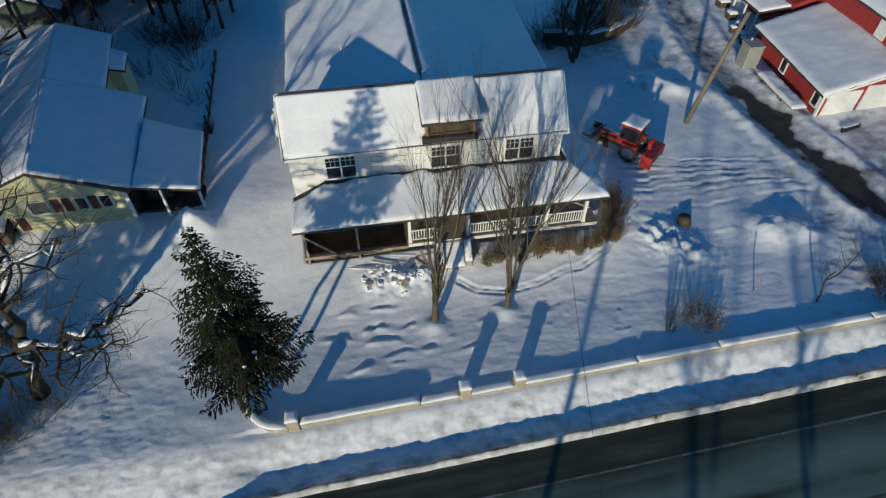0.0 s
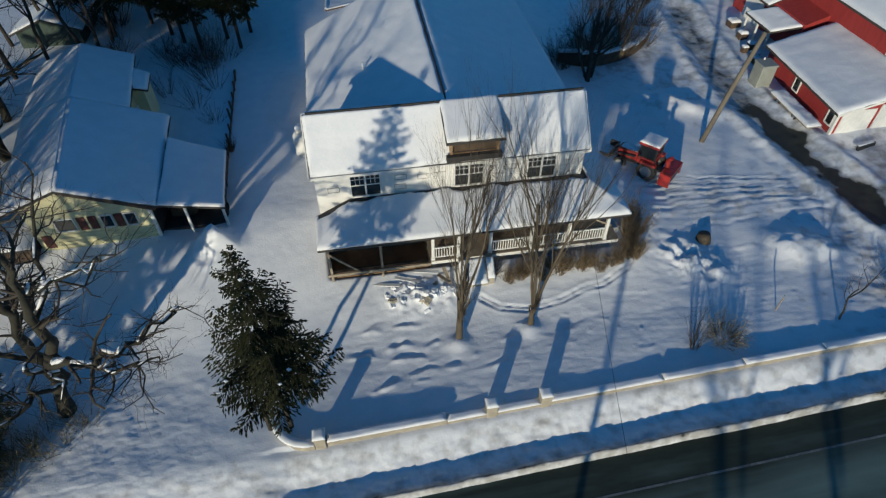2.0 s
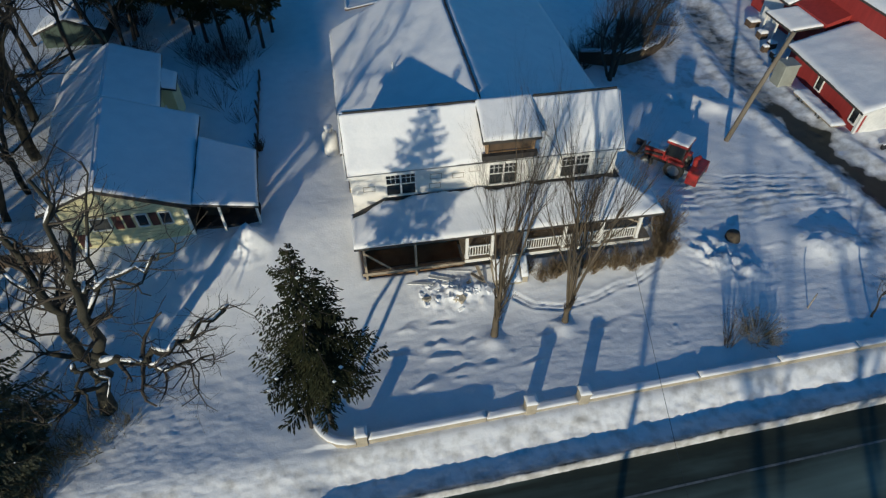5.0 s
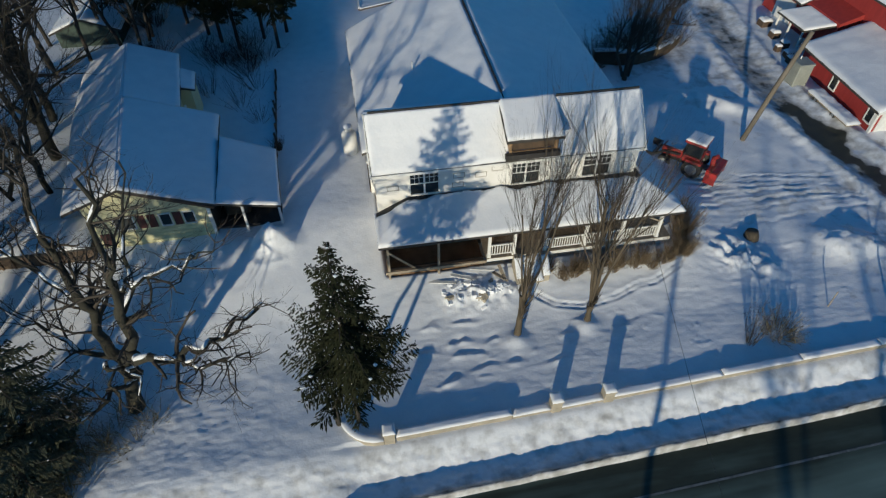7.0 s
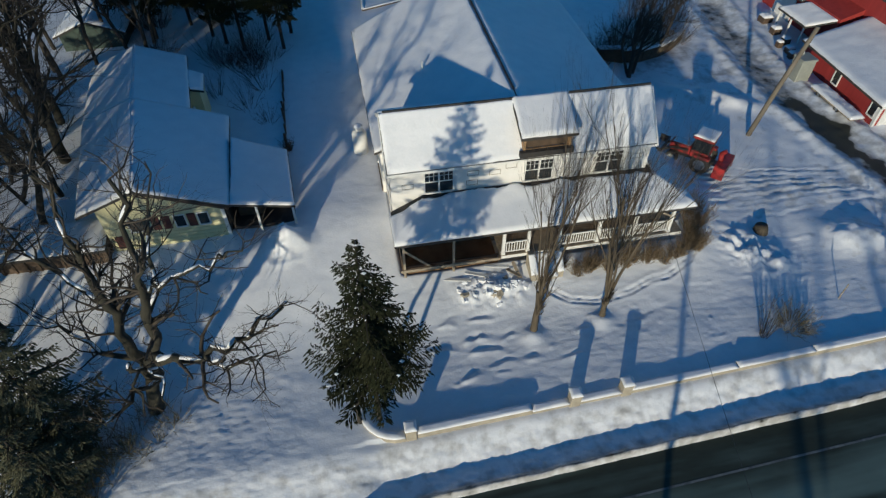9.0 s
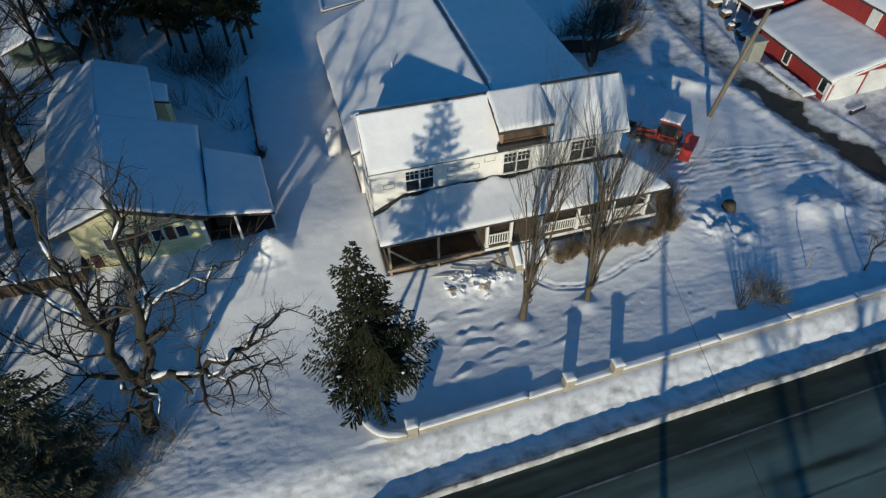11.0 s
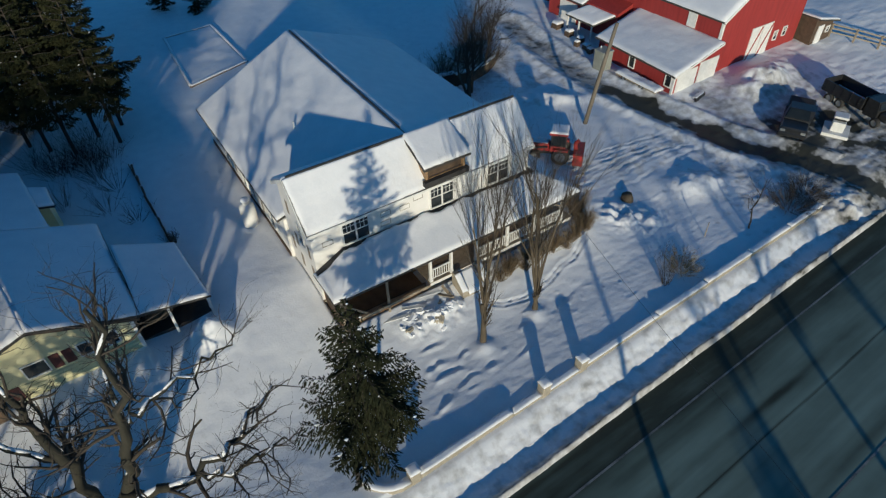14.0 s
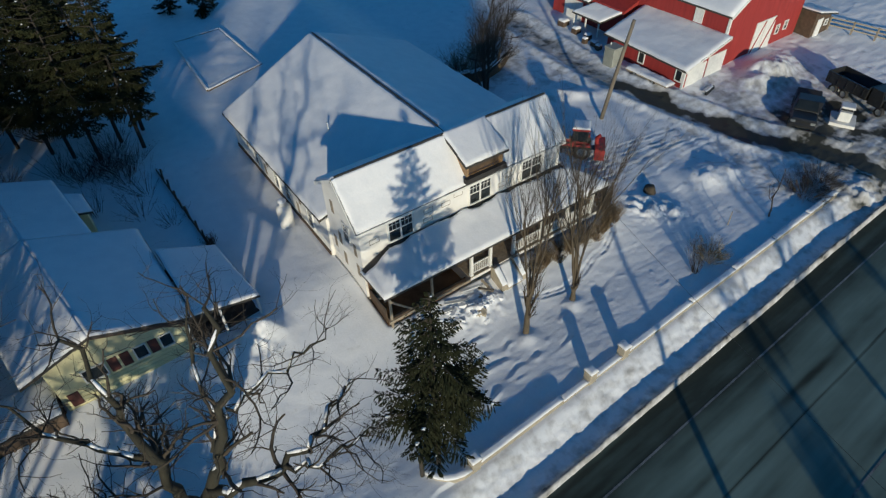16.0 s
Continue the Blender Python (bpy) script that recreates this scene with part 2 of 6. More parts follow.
def ground_height(x, y):
    x, y = np.asarray(x, float), np.asarray(y, float)
    h = land(x, y)
    d = wall_line(x) - y                       # metres south of the wall
    walled = ease(x, -3.6, -1.6) * (1 - ease(x, 31.5, 34.0))
    e = road_edge(x)
    to_road = np.clip((wall_line(x) - y) / (wall_line(x) - e), 0, 1)
    bank = -0.12 - 0.42 * ease(d, 0.3, 1.3) - 0.28 * ease(d, 1.0, 1.7) + 0.03 * fbm(x * 1.3, y * 1.3) * ease(d, 0.2, 0.8)
    plain = h - 0.82 * ease(to_road, 0.0, 1.0)
    south = np.where(d > 0, 1.0, 0.0)
    low = bank * walled + plain * (1 - walled)
    h = h * (1 - south) + low * south
    ridge = np.exp(-(((y - e - 0.10 * fbm(x * 0.5, x * 0.1) - 0.03) / 0.14) ** 2))
    mouth = np.maximum(1 - ease(x, -5.5, -2.2), bump2(x, y, 38.0, -12.0, 4.5, 9))
    h = h + (0.28 + 0.15 * ease(x, 3, 22) + 0.05 * fbm(x * 0.5, y * 0.4, 2) + 0.014 * fbm(x * 3.3, y * 1.1) + 0.05 * fbm(x * 5.2, y * 5.2, 2) * (y < e + 0.08)) * ridge * (1 - mouth)
    drop = ease(e - 0.02 - y, 0.0, 0.24)
    h = h * (1 - drop) - 1.0 * drop
    h = np.where(y < e - 15.5, -0.3 + 0.4 * fbm(x * 0.1, y * 0.1), h)
    # drifts, tracks and ploughed piles
    soft = 0.10 * fbm(x * 0.25, y * 0.25) + 0.018 * fbm(x * 0.6 + 3, y * 1.4, 3) + 0.008 * fbm(x * 2.6, y * 3.9)
    h = h + soft * (y > e + 0.1) * (1 - 0.5 * south)
    h = h + 0.62 * bump2(x, y, 26.8, -3.2, 2.0, 1.1, -20) * (1 + 0.7 * fbm(x * 1.1, y * 1.1))
    h = h - 0.40 * bump2(x, y, -6.9, 3.0, 2.0, 2.4)
    h = h + 0.30 * bump2(x, y, 4.9, -3.5, 1.5, 0.8) * (1 + 1.5 * fbm(x * 2.2, y * 2.2)) * (1 + 0.9 * fbm(x * 4.7, y * 4.7, 2))
    h = h + 0.08 * fbm(x * 1.7, y * 2.1, 3) * ease(x, 26, 30) * (y > -10)
    h = h + 0.55 * bump2(x, y, 20.3, -3.2, 1.6, 1.0, -40) * (1 + 1.6 * fbm(x * 1.8, y * 1.8))
    h = h + 1.1 * bump2(x, y, -5.75, 0.8, 1.0, 0.8) * (1 + fbm(x * 1.6, y * 1.6))
    h = h + 0.45 * bump2(x, y, 24.8, 11.3, 3.6, 0.8, -33) * (1 + 0.8 * fbm(x, y))
    h = h + 1.3 * bump2(x, y, 42.0, 2.8, 3.4, 1.4, 10) * (1 + 0.8 * fbm(x, y))
    h = h + 0.42 * bump2(x, y, 33.6, -10.6, 2.0, 1.0) * (1 + 1.2 * fbm(x * 1.5, y * 1.5))
    rough = (0.05 * fbm(x * 1.4, y * 3.0, 3) + 0.04 * fbm(x * 4.6, y * 5.2, 2)) * ease(d, 0.4, 1.0) * (y > e)
    h = h + rough
    grass = ease(-x, 3.0, 7.0) * (1 - ease(y, -6.5, -3.5)) * (y > e)
    h = h + grass * (0.015 * np.maximum(fbm(x * 0.9, y * 1.6, 2), -0.05) + 0.02 * np.abs(fbm(x * 2.4, y * 3.0, 3)) + 0.022 * fbm(x * 4.6, y * 5.6, 2))
    frozen = np.clip(bump2(x, y, -10.2, -9.2, 3.2, 2.6) + 0.7 * bump2(x, y, -6.5, -11.6, 3.0, 1.2) + 0.8 * bump2(x, y, -13.0, -6.0, 2.5, 2.0), 0, 1) * (y > e)
    h = h + frozen * (0.045 * np.clip(0.55 - np.abs(fbm(x * 2.8 + 13, y * 4.6, 2)) * 2.6, 0, 0.55) + 0.022 * fbm(x * 4.4, y * 6.0, 2))
    yard = (1 - ease(y, -2.5, -1.0)) * (d < 0) * ease(x, -1, 1)
    h = h + yard * (0.012 * fbm(x * 0.9, y * 2.6, 3) + 0.022 * np.clip(0.75 - 2.6 * np.abs(fbm(x * 0.42, y * 1.5 + 0.15 * x, 4)), 0, 1) ** 2 + 0.008 * fbm(x * 3.4, y * 5.2, 3) + 0.14 * np.clip(fbm(x * 1.5 + 31, y * 3.4, 3) - 0.44, 0, 0.25) + 0.14 * np.clip(fbm(x * 2.7 + 71, y * 4.1, 2) - 0.46, 0, 0.2))
    step = np.full(np.shape(x), 9.0)
    for (ax, ay), (bx, by) in zip(FOOTPATH, FOOTPATH[1:]):
        t = np.clip(((x - ax) * (bx - ax) + (y - ay) * (by - ay)) / ((bx - ax) ** 2 + (by - ay) ** 2), 0, 1)
        step = np.minimum(step, np.hypot(x - ax - t * (bx - ax), y - ay - t * (by - ay)))
    h = h - 0.075 * np.exp(-(((step - 0.12) / 0.06) ** 2)) * np.clip(0.7 + 1.8 * fbm(x * 3.0, y * 3.0), 0, 1.3) + 0.02 * np.exp(-(((step - 0.27) / 0.08) ** 2))
    wx, wy = x + 0.5 * fbm(x * 1.1, y * 1.1, 2), y + 0.35 * fbm(x * 1.3 + 5, y * 1.3, 2)
    for cx, cy, deep in HOLLOWS:
        h = h - 0.5 * deep * bump2(wx, wy, cx + 0.2, cy, 0.45, 0.13, 8) + (0.6 + 0.9 * fbm(x * 2.5, y * 2.5, 2)) * deep * bump2(wx, wy, cx, cy - 0.28, 0.6, 0.13, 4)
    for cx, cy in ((6.35, -6.2), (10.1, -5.95)):
        h = h + 0.22 * bump2(x, y, cx - 0.1, cy - 0.25, 0.55, 0.45)
    under_house = ease(x, 0.1, 0.5) * (1 - ease(x, 15.8, 16.2)) * ease(y, -2.05, -1.75) * (1 - ease(y, 18.0, 18.6))
    h = h * (1 - under_house) + np.minimum(h, 0.7) * under_house
    off = drive_off(x, y)
    h = h - 0.12 * (1 - ease(off, 0.7, 1.3)) + 0.20 * np.exp(-(((off - 1.9) / 0.45) ** 2)) * (y > -7)
    trail = ease(x, 17, 20) * (1 - ease(x, 29, 32)) * np.exp(-(((y - 1.4 + 0.08 * (x - 22)) / 1.9) ** 2))
    h = h + 0.07 * np.abs(fbm(x * 0.3, y * 2.4 + 0.2 * x)) * trail + 0.03 * fbm(x * 0.8, y * 4.2) * trail
    for off_y in (-0.5, 0.2, 0.65, 1.2, 1.7, 2.1, 2.5, 3.1):
        line = y - (off_y + 0.5 * np.sin(x * 0.27 + off_y) - 0.05 * (x - 24) + 0.5 * fbm(x * 0.5, 0.3 + 0 * y))
        h = h + (0.035 * np.exp(-(((line - 0.18) / 0.08) ** 2)) - 0.075 * np.exp(-((line / 0.085) ** 2))) * np.clip(0.7 + 1.6 * fbm(x * 0.8, y * 0.7), 0.1, 1.4) * ease(x, 17.5, 19.5) * (1 - ease(x, 29, 32))
    return h


def axis(stops):
    out = []
    for (a, step), (b, _) in zip(stops, stops[1:]):
        out += list(np.arange(a, b, step))
    return np.array(out + [stops[-1][0]])


def build_ground():
    xs = axis([(-900, 90), (-180, 12), (-60, 2), (-26, 0.2), (-16, 0.15), (-6, 0.13), (-2, 0.10), (21, 0.15), (36, 0.22), (50, 0.5), (64, 3), (120, 20), (300, 100), (900, 1)])
    ys = axis([(-900, 90), (-180, 12), (-48, 2), (-24, 0.5), (-15, 0.07), (-10.9, 0.085), (-2.4, 0.13), (7, 0.25), (16, 0.35), (26, 1.0), (60, 4), (160, 20), (300, 100), (900, 1)])
    X, Y = np.meshgrid(xs, ys)
    Z = ground_height(X, Y)
    far = np.hypot(X, Y)
    Z = Z + ease(far, 80, 600) * 10 * fbm(X * 0.006, Y * 0.006)
    nx, ny = len(xs), len(ys)
    me = bpy.data.meshes.new("ground")
    me.vertices.add(nx * ny)
    me.vertices.foreach_set("co", np.stack([X, Y, Z], -1).astype(np.float32).ravel())
    i = np.arange((nx - 1) * (ny - 1))
    a = (i // (nx - 1)) * nx + i % (nx - 1)
    quads = np.stack([a, a + 1, a + nx + 1, a + nx], -1).astype(np.int32).ravel()
    me.loops.add(len(quads))
    me.loops.foreach_set("vertex_index", quads)
    me.polygons.add(len(i))
    me.polygons.foreach_set("loop_start", np.arange(0, len(quads), 4, dtype=np.int32))
    me.polygons.foreach_set("use_smooth", np.ones(len(i), bool))
    bare = me.attributes.new("bare", "FLOAT", "POINT")
    off = drive_off(X, Y)
    b = (1.15 - 0.75 * ease(Y, 7.5, 11.0)) * (1 - ease(off + 0.9 * fbm(X * 0.5, Y * 0.5), 0.35, 1.35)) * np.clip(0.92 + 0.55 * fbm(X * 1.4, Y * 1.4, 3), 0, 1.1) + 0.4 * (1 - ease(off, 1.0, 3.8))
    yard = bump2(X, Y, 39.0, -5.0, 9.0, 7.5) * (0.92 + 1.25 * fbm(X * 0.45, Y * 0.6, 5))
    b = np.maximum(b, yard)
    b = np.maximum(b, bump2(X, Y, 34.5, -1.0, 9.0, 8.0) * (0.36 + 0.65 * fbm(X * 0.7, Y * 0.9, 4)))
    b = np.maximum(b, bump2(X, Y, 29.0, 14.0, 6.0, 8.0) * (0.24 + 0.5 * fbm(X * 0.7, Y * 0.9, 4)))
    b = np.maximum(b, 0.45 * bump2(X, Y, 24.0, 19.0, 5.0, 4.0) + 0.35 * bump2(X, Y, 25.0, 1.0, 5.0, 2.0))
    b = np.maximum(b, bump2(X, Y, 38.6, -11.5, 3.2, 3.0) * (0.8 + 0.5 * fbm(X * 0.8, Y * 0.8)))
    b = np.maximum(b, ease(X, 28, 34) * (1 - ease(X, 44, 50)) * (1 - ease(Y, -9, -6.5)) * (0.60 + 0.75 * fbm(X * 0.8, Y * 1.2, 4)))
    verge = Y - road_edge(X)
    b = np.maximum(b, 0.62 * np.exp(-((verge / 0.3) ** 2)) + 0.22 * (1 - ease(verge, 1.8, 3.0)) * (verge > 0) + 0.16 * np.exp(-(((verge - 2.0) / 0.6) ** 2)) * (0.6 + fbm(X * 1.2, Y * 3.0)))
    me.attributes["bare"].data.foreach_set("value", b.astype(np.float32).ravel())
    me.update(calc_edges=True)
    me.validate()
    m = mat("ground_snow", (0.87, 0.87, 0.88), (0.78, 0.79, 0.81), 0.6, scale=1.1, fine=10.0, bump=0.42, dist=0.05, detail=7.0)
    n, l = m.node_tree.nodes, m.node_tree.links
    p = n["Principled BSDF"]
    src = p.inputs["Base Color"].links[0].from_socket
    at = n.new("ShaderNodeAttribute")
    at.attribute_name = "bare"
    nz = n.new("ShaderNodeTexNoise")
    nz.inputs["Scale"].default_value, nz.inputs["Detail"].default_value = 1.6, 8
    co = n.new("ShaderNodeTexCoord")
    l.new(co.outputs["Object"], nz.inputs["Vector"])
    mr = n.new("ShaderNodeMath")
    mr.operation = "MULTIPLY_ADD"
    l.new(nz.outputs[0], mr.inputs[0])
    mr.inputs[1].default_value = 1.3
    mr.inputs[2].default_value = -0.65
    ad = n.new("ShaderNodeMath")
    ad.operation = "ADD"
    l.new(at.outputs["Fac"], ad.inputs[0])
    l.new(mr.outputs[0], ad.inputs[1])
    rg = n.new("ShaderNodeMapRange")
    rg.inputs[1].default_value, rg.inputs[2].default_value = 0.2, 0.65
    l.new(ad.outputs[0], rg.inputs[0])
    mx = n.new("ShaderNodeMix")
    mx.data_type = "RGBA"
    l.new(rg.outputs[0], mx.inputs[0])
    l.new(src, mx.inputs[6])
    mx.inputs[7].default_value = (0.40, 0.39, 0.37, 1)
    r2 = n.new("ShaderNodeMapRange")
    r2.inputs[1].default_value, r2.inputs[2].default_value = 0.72, 1.0
    l.new(ad.outputs[0], r2.inputs[0])
    m2 = n.new("ShaderNodeMix")
    m2.data_type = "RGBA"
    l.new(r2.outputs[0], m2.inputs[0])
    l.new(mx.outputs[2], m2.inputs[6])
    m2.inputs[7].default_value = (0.034, 0.034, 0.024, 1)
    l.new(m2.outputs[2], p.inputs["Base Color"])
    me.materials.append(m)
    return tagged(new("ground", me), "snow-covered yard and fields with drifts and tracks", "ground", kind="stuff")


def gz(x, y):
    return float(ground_height(np.array([x]), np.array([y]))[0])


build_ground()[ "kind"] = "structure"
ASPHALT = mat("asphalt", (0.022, 0.029, 0.021), (0.040, 0.049, 0.038), 0.75, spec=0.25, scale=0.6, fine=6, bump=0.12, stretch=(0.3, 1.0, 1.0), detail=9.0)
xs = np.linspace(-120, 160, 57)


def build_road():
    """The carriageway, its dried salt carried by an attribute: wet margin, tyre tracks, pale dried bands."""
    gx, across = np.meshgrid(np.concatenate([np.linspace(-120, -12, 28), np.linspace(-11.5, 46, 190), np.linspace(50, 160, 24)]), np.linspace(-0.1, 15.0, 230))
    gy = road_edge(gx) - across
    dry = 0.05 + 0.16 * ease(across, 1.55, 1.85) + 0.50 * ease(across + 0.25 * fbm(gx * 0.12, across * 0.6), 1.6, 3.2)
    # dark wheel tracks, a tarred seam beside the middle and its thin crack
    for c, w, k in ((2.6, 0.28, 0.16), (4.1, 0.22, 0.75), (5.08, 0.055, 0.7), (6.4, 0.35, 0.2), (8.0, 0.3, 0.25), (9.6, 0.5, 0.45)):
        patchy = np.clip(0.75 + 1.3 * fbm(gx * 0.22 + c, across * 0.4), 0.1, 1.4) if w > 0.1 else 1.0
        dry = dry - k * np.exp(-(((across - c - 0.10 * fbm(gx * 0.15, 0 * gx + c)) / w) ** 2)) * patchy
    dry = dry + 0.30 * fbm(gx * 0.10, across * 2.4, 5) + 0.22 * fbm(gx * 0.35 + 9, across * 0.8, 4) + 0.06 * fbm(gx * 1.6, across * 5.0, 3)
    m, n = gx.shape
    v = np.stack([gx, gy, np.full_like(gx, -0.85) - 0.0015 * across], -1).reshape(-1, 3)
    f = [(j * n + i, (j + 1) * n + i, (j + 1) * n + i + 1, j * n + i + 1) for j in range(m - 1) for i in range(n - 1)]
    ob = mesh_object("road", v.tolist(), f, ASPHALT, smooth=True)
    ob.data.attributes.new("salt", "FLOAT", "POINT").data.foreach_set("value", np.clip(dry, 0, 1).astype(np.float32).ravel())
    nt = ASPHALT.node_tree
    bs = nt.nodes["Principled BSDF"]
    src = bs.inputs["Base Color"].links[0].from_socket
    at = nt.nodes.new("ShaderNodeAttribute")
    at.attribute_name = "salt"
    mx = nt.nodes.new("ShaderNodeMix")
    mx.data_type = "RGBA"
    nt.links.new(at.outputs["Fac"], mx.inputs[0])
    nt.links.new(src, mx.inputs[6])
    mx.inputs[7].default_value = (0.205, 0.272, 0.235, 1)
    nt.links.new(mx.outputs[2], bs.inputs["Base Color"])
    return tagged(ob, "wet dark asphalt road with pale salt stains", "road", kind="structure")


build_road()
LINE = mat("road_paint", (0.24, 0.25, 0.24), (0.06, 0.065, 0.065), 0.7, scale=1.6, fine=9)
for off in (1.70, 8.48):
    stripe = Shape()
    for a, b in zip(xs, xs[1:]):
        stripe.add([(a, road_edge(a) - off, -0.845), (a, road_edge(a) - off - 0.10, -0.845), (b, road_edge(b) - off - 0.10, -0.845), (b, road_edge(b) - off, -0.845)], [(0, 1, 2, 3)])
    tagged(stripe.end("road_line", LINE), "worn white edge line painted on asphalt", "road marking", kind="structure")


# ---- house ----
def slab(p00, p10, p11, p01, thick, n, m, lump=0.04, seed=0, soft=0.16, joined=""):
    """Snow on a sloped four-cornered face: thin at the rounded rim, lumpy inside, but not on sides joined to more snow. Returns a Shape."""
    p00, p10, p11, p01 = (np.array(p, float) for p in (p00, p10, p11, p01))
    u, v = np.meshgrid(np.linspace(0, 1, n), np.linspace(0, 1, m))
    u, v = np.clip(u + 0.0, 0, 1)[..., None], v[..., None]
    base = (p00 * (1 - u) + p10 * u) * (1 - v) + (p01 * (1 - u) + p11 * u) * v
    lu, lv = np.linalg.norm(p10 - p00), np.linalg.norm(p01 - p00)
    edge = np.full(u.shape[:2], 9.0)
    for side, away in (("s", u * lu), ("e", (1 - u) * lu), ("b", v * lv), ("t", (1 - v) * lv)):
        if side not in joined:
            edge = np.minimum(edge, away[..., 0])
    rise = np.sqrt(np.clip(1 - (1 - np.clip(edge / soft, 0, 1)) ** 2, 0, 1))
    x, y = u[..., 0] * lu + seed * 7.7, v[..., 0] * lv
    h = thick * (0.35 + 0.65 * rise) + lump * fbm(x * 0.8, y * 0.8) * rise + 0.25 * lump * fbm(x * 4, y * 4)
    top = base.copy()
    top[..., 2] += h
    if min(lu, lv) > 1.6:
        # the rim crumbles back unevenly
        away = np.clip(1 - edge / 0.30, 0, 1)
        back = away * 0.05 * np.clip(0.55 + 1.5 * fbm(x * 2.1 + y * 1.7, y * 2.1 - x * 0.6 + seed, 3), 0, 1.3)
        mid = base.mean((0, 1))
        pull = mid - base
        pull = pull / np.maximum(np.linalg.norm(pull, axis=-1, keepdims=True), 1e-6)
        base = base + pull * back[..., None] * 0.8
        top[..., :2] = base[..., :2]
        top[..., 2] = base[..., 2] + h
    s = Shape()
    k = n * m
    verts = np.concatenate([top.reshape(-1, 3), base.reshape(-1, 3)])
    faces = []
    for j in range(m - 1):
        for i in range(n - 1):
            a = j * n + i
            faces.append((a, a + 1, a + n + 1, a + n))
            faces.append((k + a + n, k + a + n + 1, k + a + 1, k + a))
    rim = [i for i in range(n)] + [j * n + n - 1 for j in range(1, m)] + [(m - 1) * n + i for i in range(n - 2, -1, -1)] + [j * n for j in range(m - 2, 0, -1)]
    for a, b in zip(rim, rim[1:] + rim[:1]):
        faces.append((b, a, k + a, k + b))
    return s.add(verts.tolist(), faces)


def deck(p00, p10, p11, p01, thick):
    """A roof's boards under the snow."""
    d = Vector((0, 0, -thick))
    q = [Vector(p) for p in (p00, p10, p11, p01)]
    return Shape().add(q + [p + d for p in q], [(0, 1, 2, 3), (7, 6, 5, 4), (1, 0, 4, 5), (2, 1, 5, 6), (3, 2, 6, 7), (0, 3, 7, 4)])


def roof_side(parent, corners, label, thick=0.16, n=60, m=24, seed=0, lump=0.05, name="roof", joined=""):
    """One slope: boards with a snow layer on them."""
    r = deck(*corners, 0.14).end(name, SHINGLE, parent, "dark shingled roof slope")
    s = slab(*[(c[0], c[1], c[2] + 0.004) for c in corners], thick, n, m, lump, seed, joined=joined).end("snow_layer", SNOW, r, label, True)
    return r, s


def window(parent, at, turn, w, h, sashes=2, deep=0.07, bars=True, frame_mat=None, t=0.09):
    """A framed window standing proud of its wall; it looks towards -y before it is turned."""
    fm = frame_mat or TRIM
    o = new("window")
    o.matrix_world = pose(*at, 0, 0, turn)
    o.parent = parent
    o.matrix_parent_inverse = parent.matrix_world.inverted()
    tagged(o, "", "")
    f = Shape()
    f.box(-w / 2, -deep, -h / 2, -w / 2 + t, 0.03, h / 2).box(w / 2 - t, -deep, -h / 2, w / 2, 0.03, h / 2)
    f.box(-w / 2 + t, -deep, h / 2 - t, w / 2 - t, 0.03, h / 2).box(-w / 2 + t, -deep - 0.03, -h / 2, w / 2 - t, 0.03, -h / 2 + t)
    each = (w - t * (sashes + 1)) / sashes
    for k in range(1, sashes):
        x = -w / 2 + k * (each + t)
        f.box(x, -deep, -h / 2 + t, x + t, 0.03, h / 2 - t)
    f.end("window_frame", fm, o)
    for k in range(sashes):
        x = -w / 2 + t + k * (each + t)
        Shape().box(x, -0.03, -h / 2 + t, x + each, -0.015, h / 2 - t).end("pane", GLASS, o)
        if not bars:
            continue
        b = Shape()
        b.box(x, -0.055, -0.025, x + each, -0.031, 0.025)
        for c in range(1, 3):
            xx = x + each * c / 3
            b.box(xx - 0.012, -0.045, 0.026, xx + 0.012, -0.031, h / 2 - t - 0.001)
        zz = h / 4 - 0.01
        for c in range(3):
            b.box(x + each * c / 3 + (0.013 if c else 0), -0.045, zz - 0.012, x + each * (c + 1) / 3 - (0.013 if c < 2 else 0), -0.031, zz + 0.012)
        b.end("sash_bars", fm, o)
    return o


EAVE, RIDGE, RIDGE_Y = 6.36, 8.62, 1.95
FLOOR = 1.72
house = empty("farmhouse", (7.2, 2.0, 1.0), "cream wrapped farmhouse with snowy roofs and an unfinished porch", "house")


def hpart(shape, name, material, label="", smooth=False, parent=None):
    return under(shape.end(name, material, None, label, smooth), parent or house)


# front wing: long walls and gables
hpart(Shape().prism([(0.18, 0.12, 0.4), (0.18, 3.8, 0.4), (0.18, 3.8, 7.25), (0.18, RIDGE_Y, RIDGE - 0.12), (0.18, 0.12, EAVE)], (0, 0, 0), (13.86, 0, 0)), "wall", WRAP, "cream house wrap on sheathed walls")
hpart(Shape().prism([(0.0, 3.81, 0.4), (14.8, 3.81, 0.4), (14.8, 3.81, 5.75), (7.3, 3.81, 8.3), (0.0, 3.81, 4.75)], (0, 0, 0), (0, 15.0, 0)), "wall", WRAP, "cream house wrap on the rear wing")
hpart(Shape().box(-0.07, 3.9, 0.6, -0.004, 18.7, 2.32), "foundation", DARKWOOD, "dark base along the rear wall")
hpart(Shape().box(0.12, -0.02, 0.3, 14.1, 0.11, 1.55), "foundation", STONE, "stone foundation")
front = roof_side(house, [(0.03, -0.03, EAVE - 0.08), (14.26, -0.03, EAVE - 0.08), (14.22, RIDGE_Y - 0.07, RIDGE - 0.06), (-0.02, RIDGE_Y - 0.07, RIDGE - 0.06)], "smooth snow on the front slope", 0.15, 110, 30, 1)
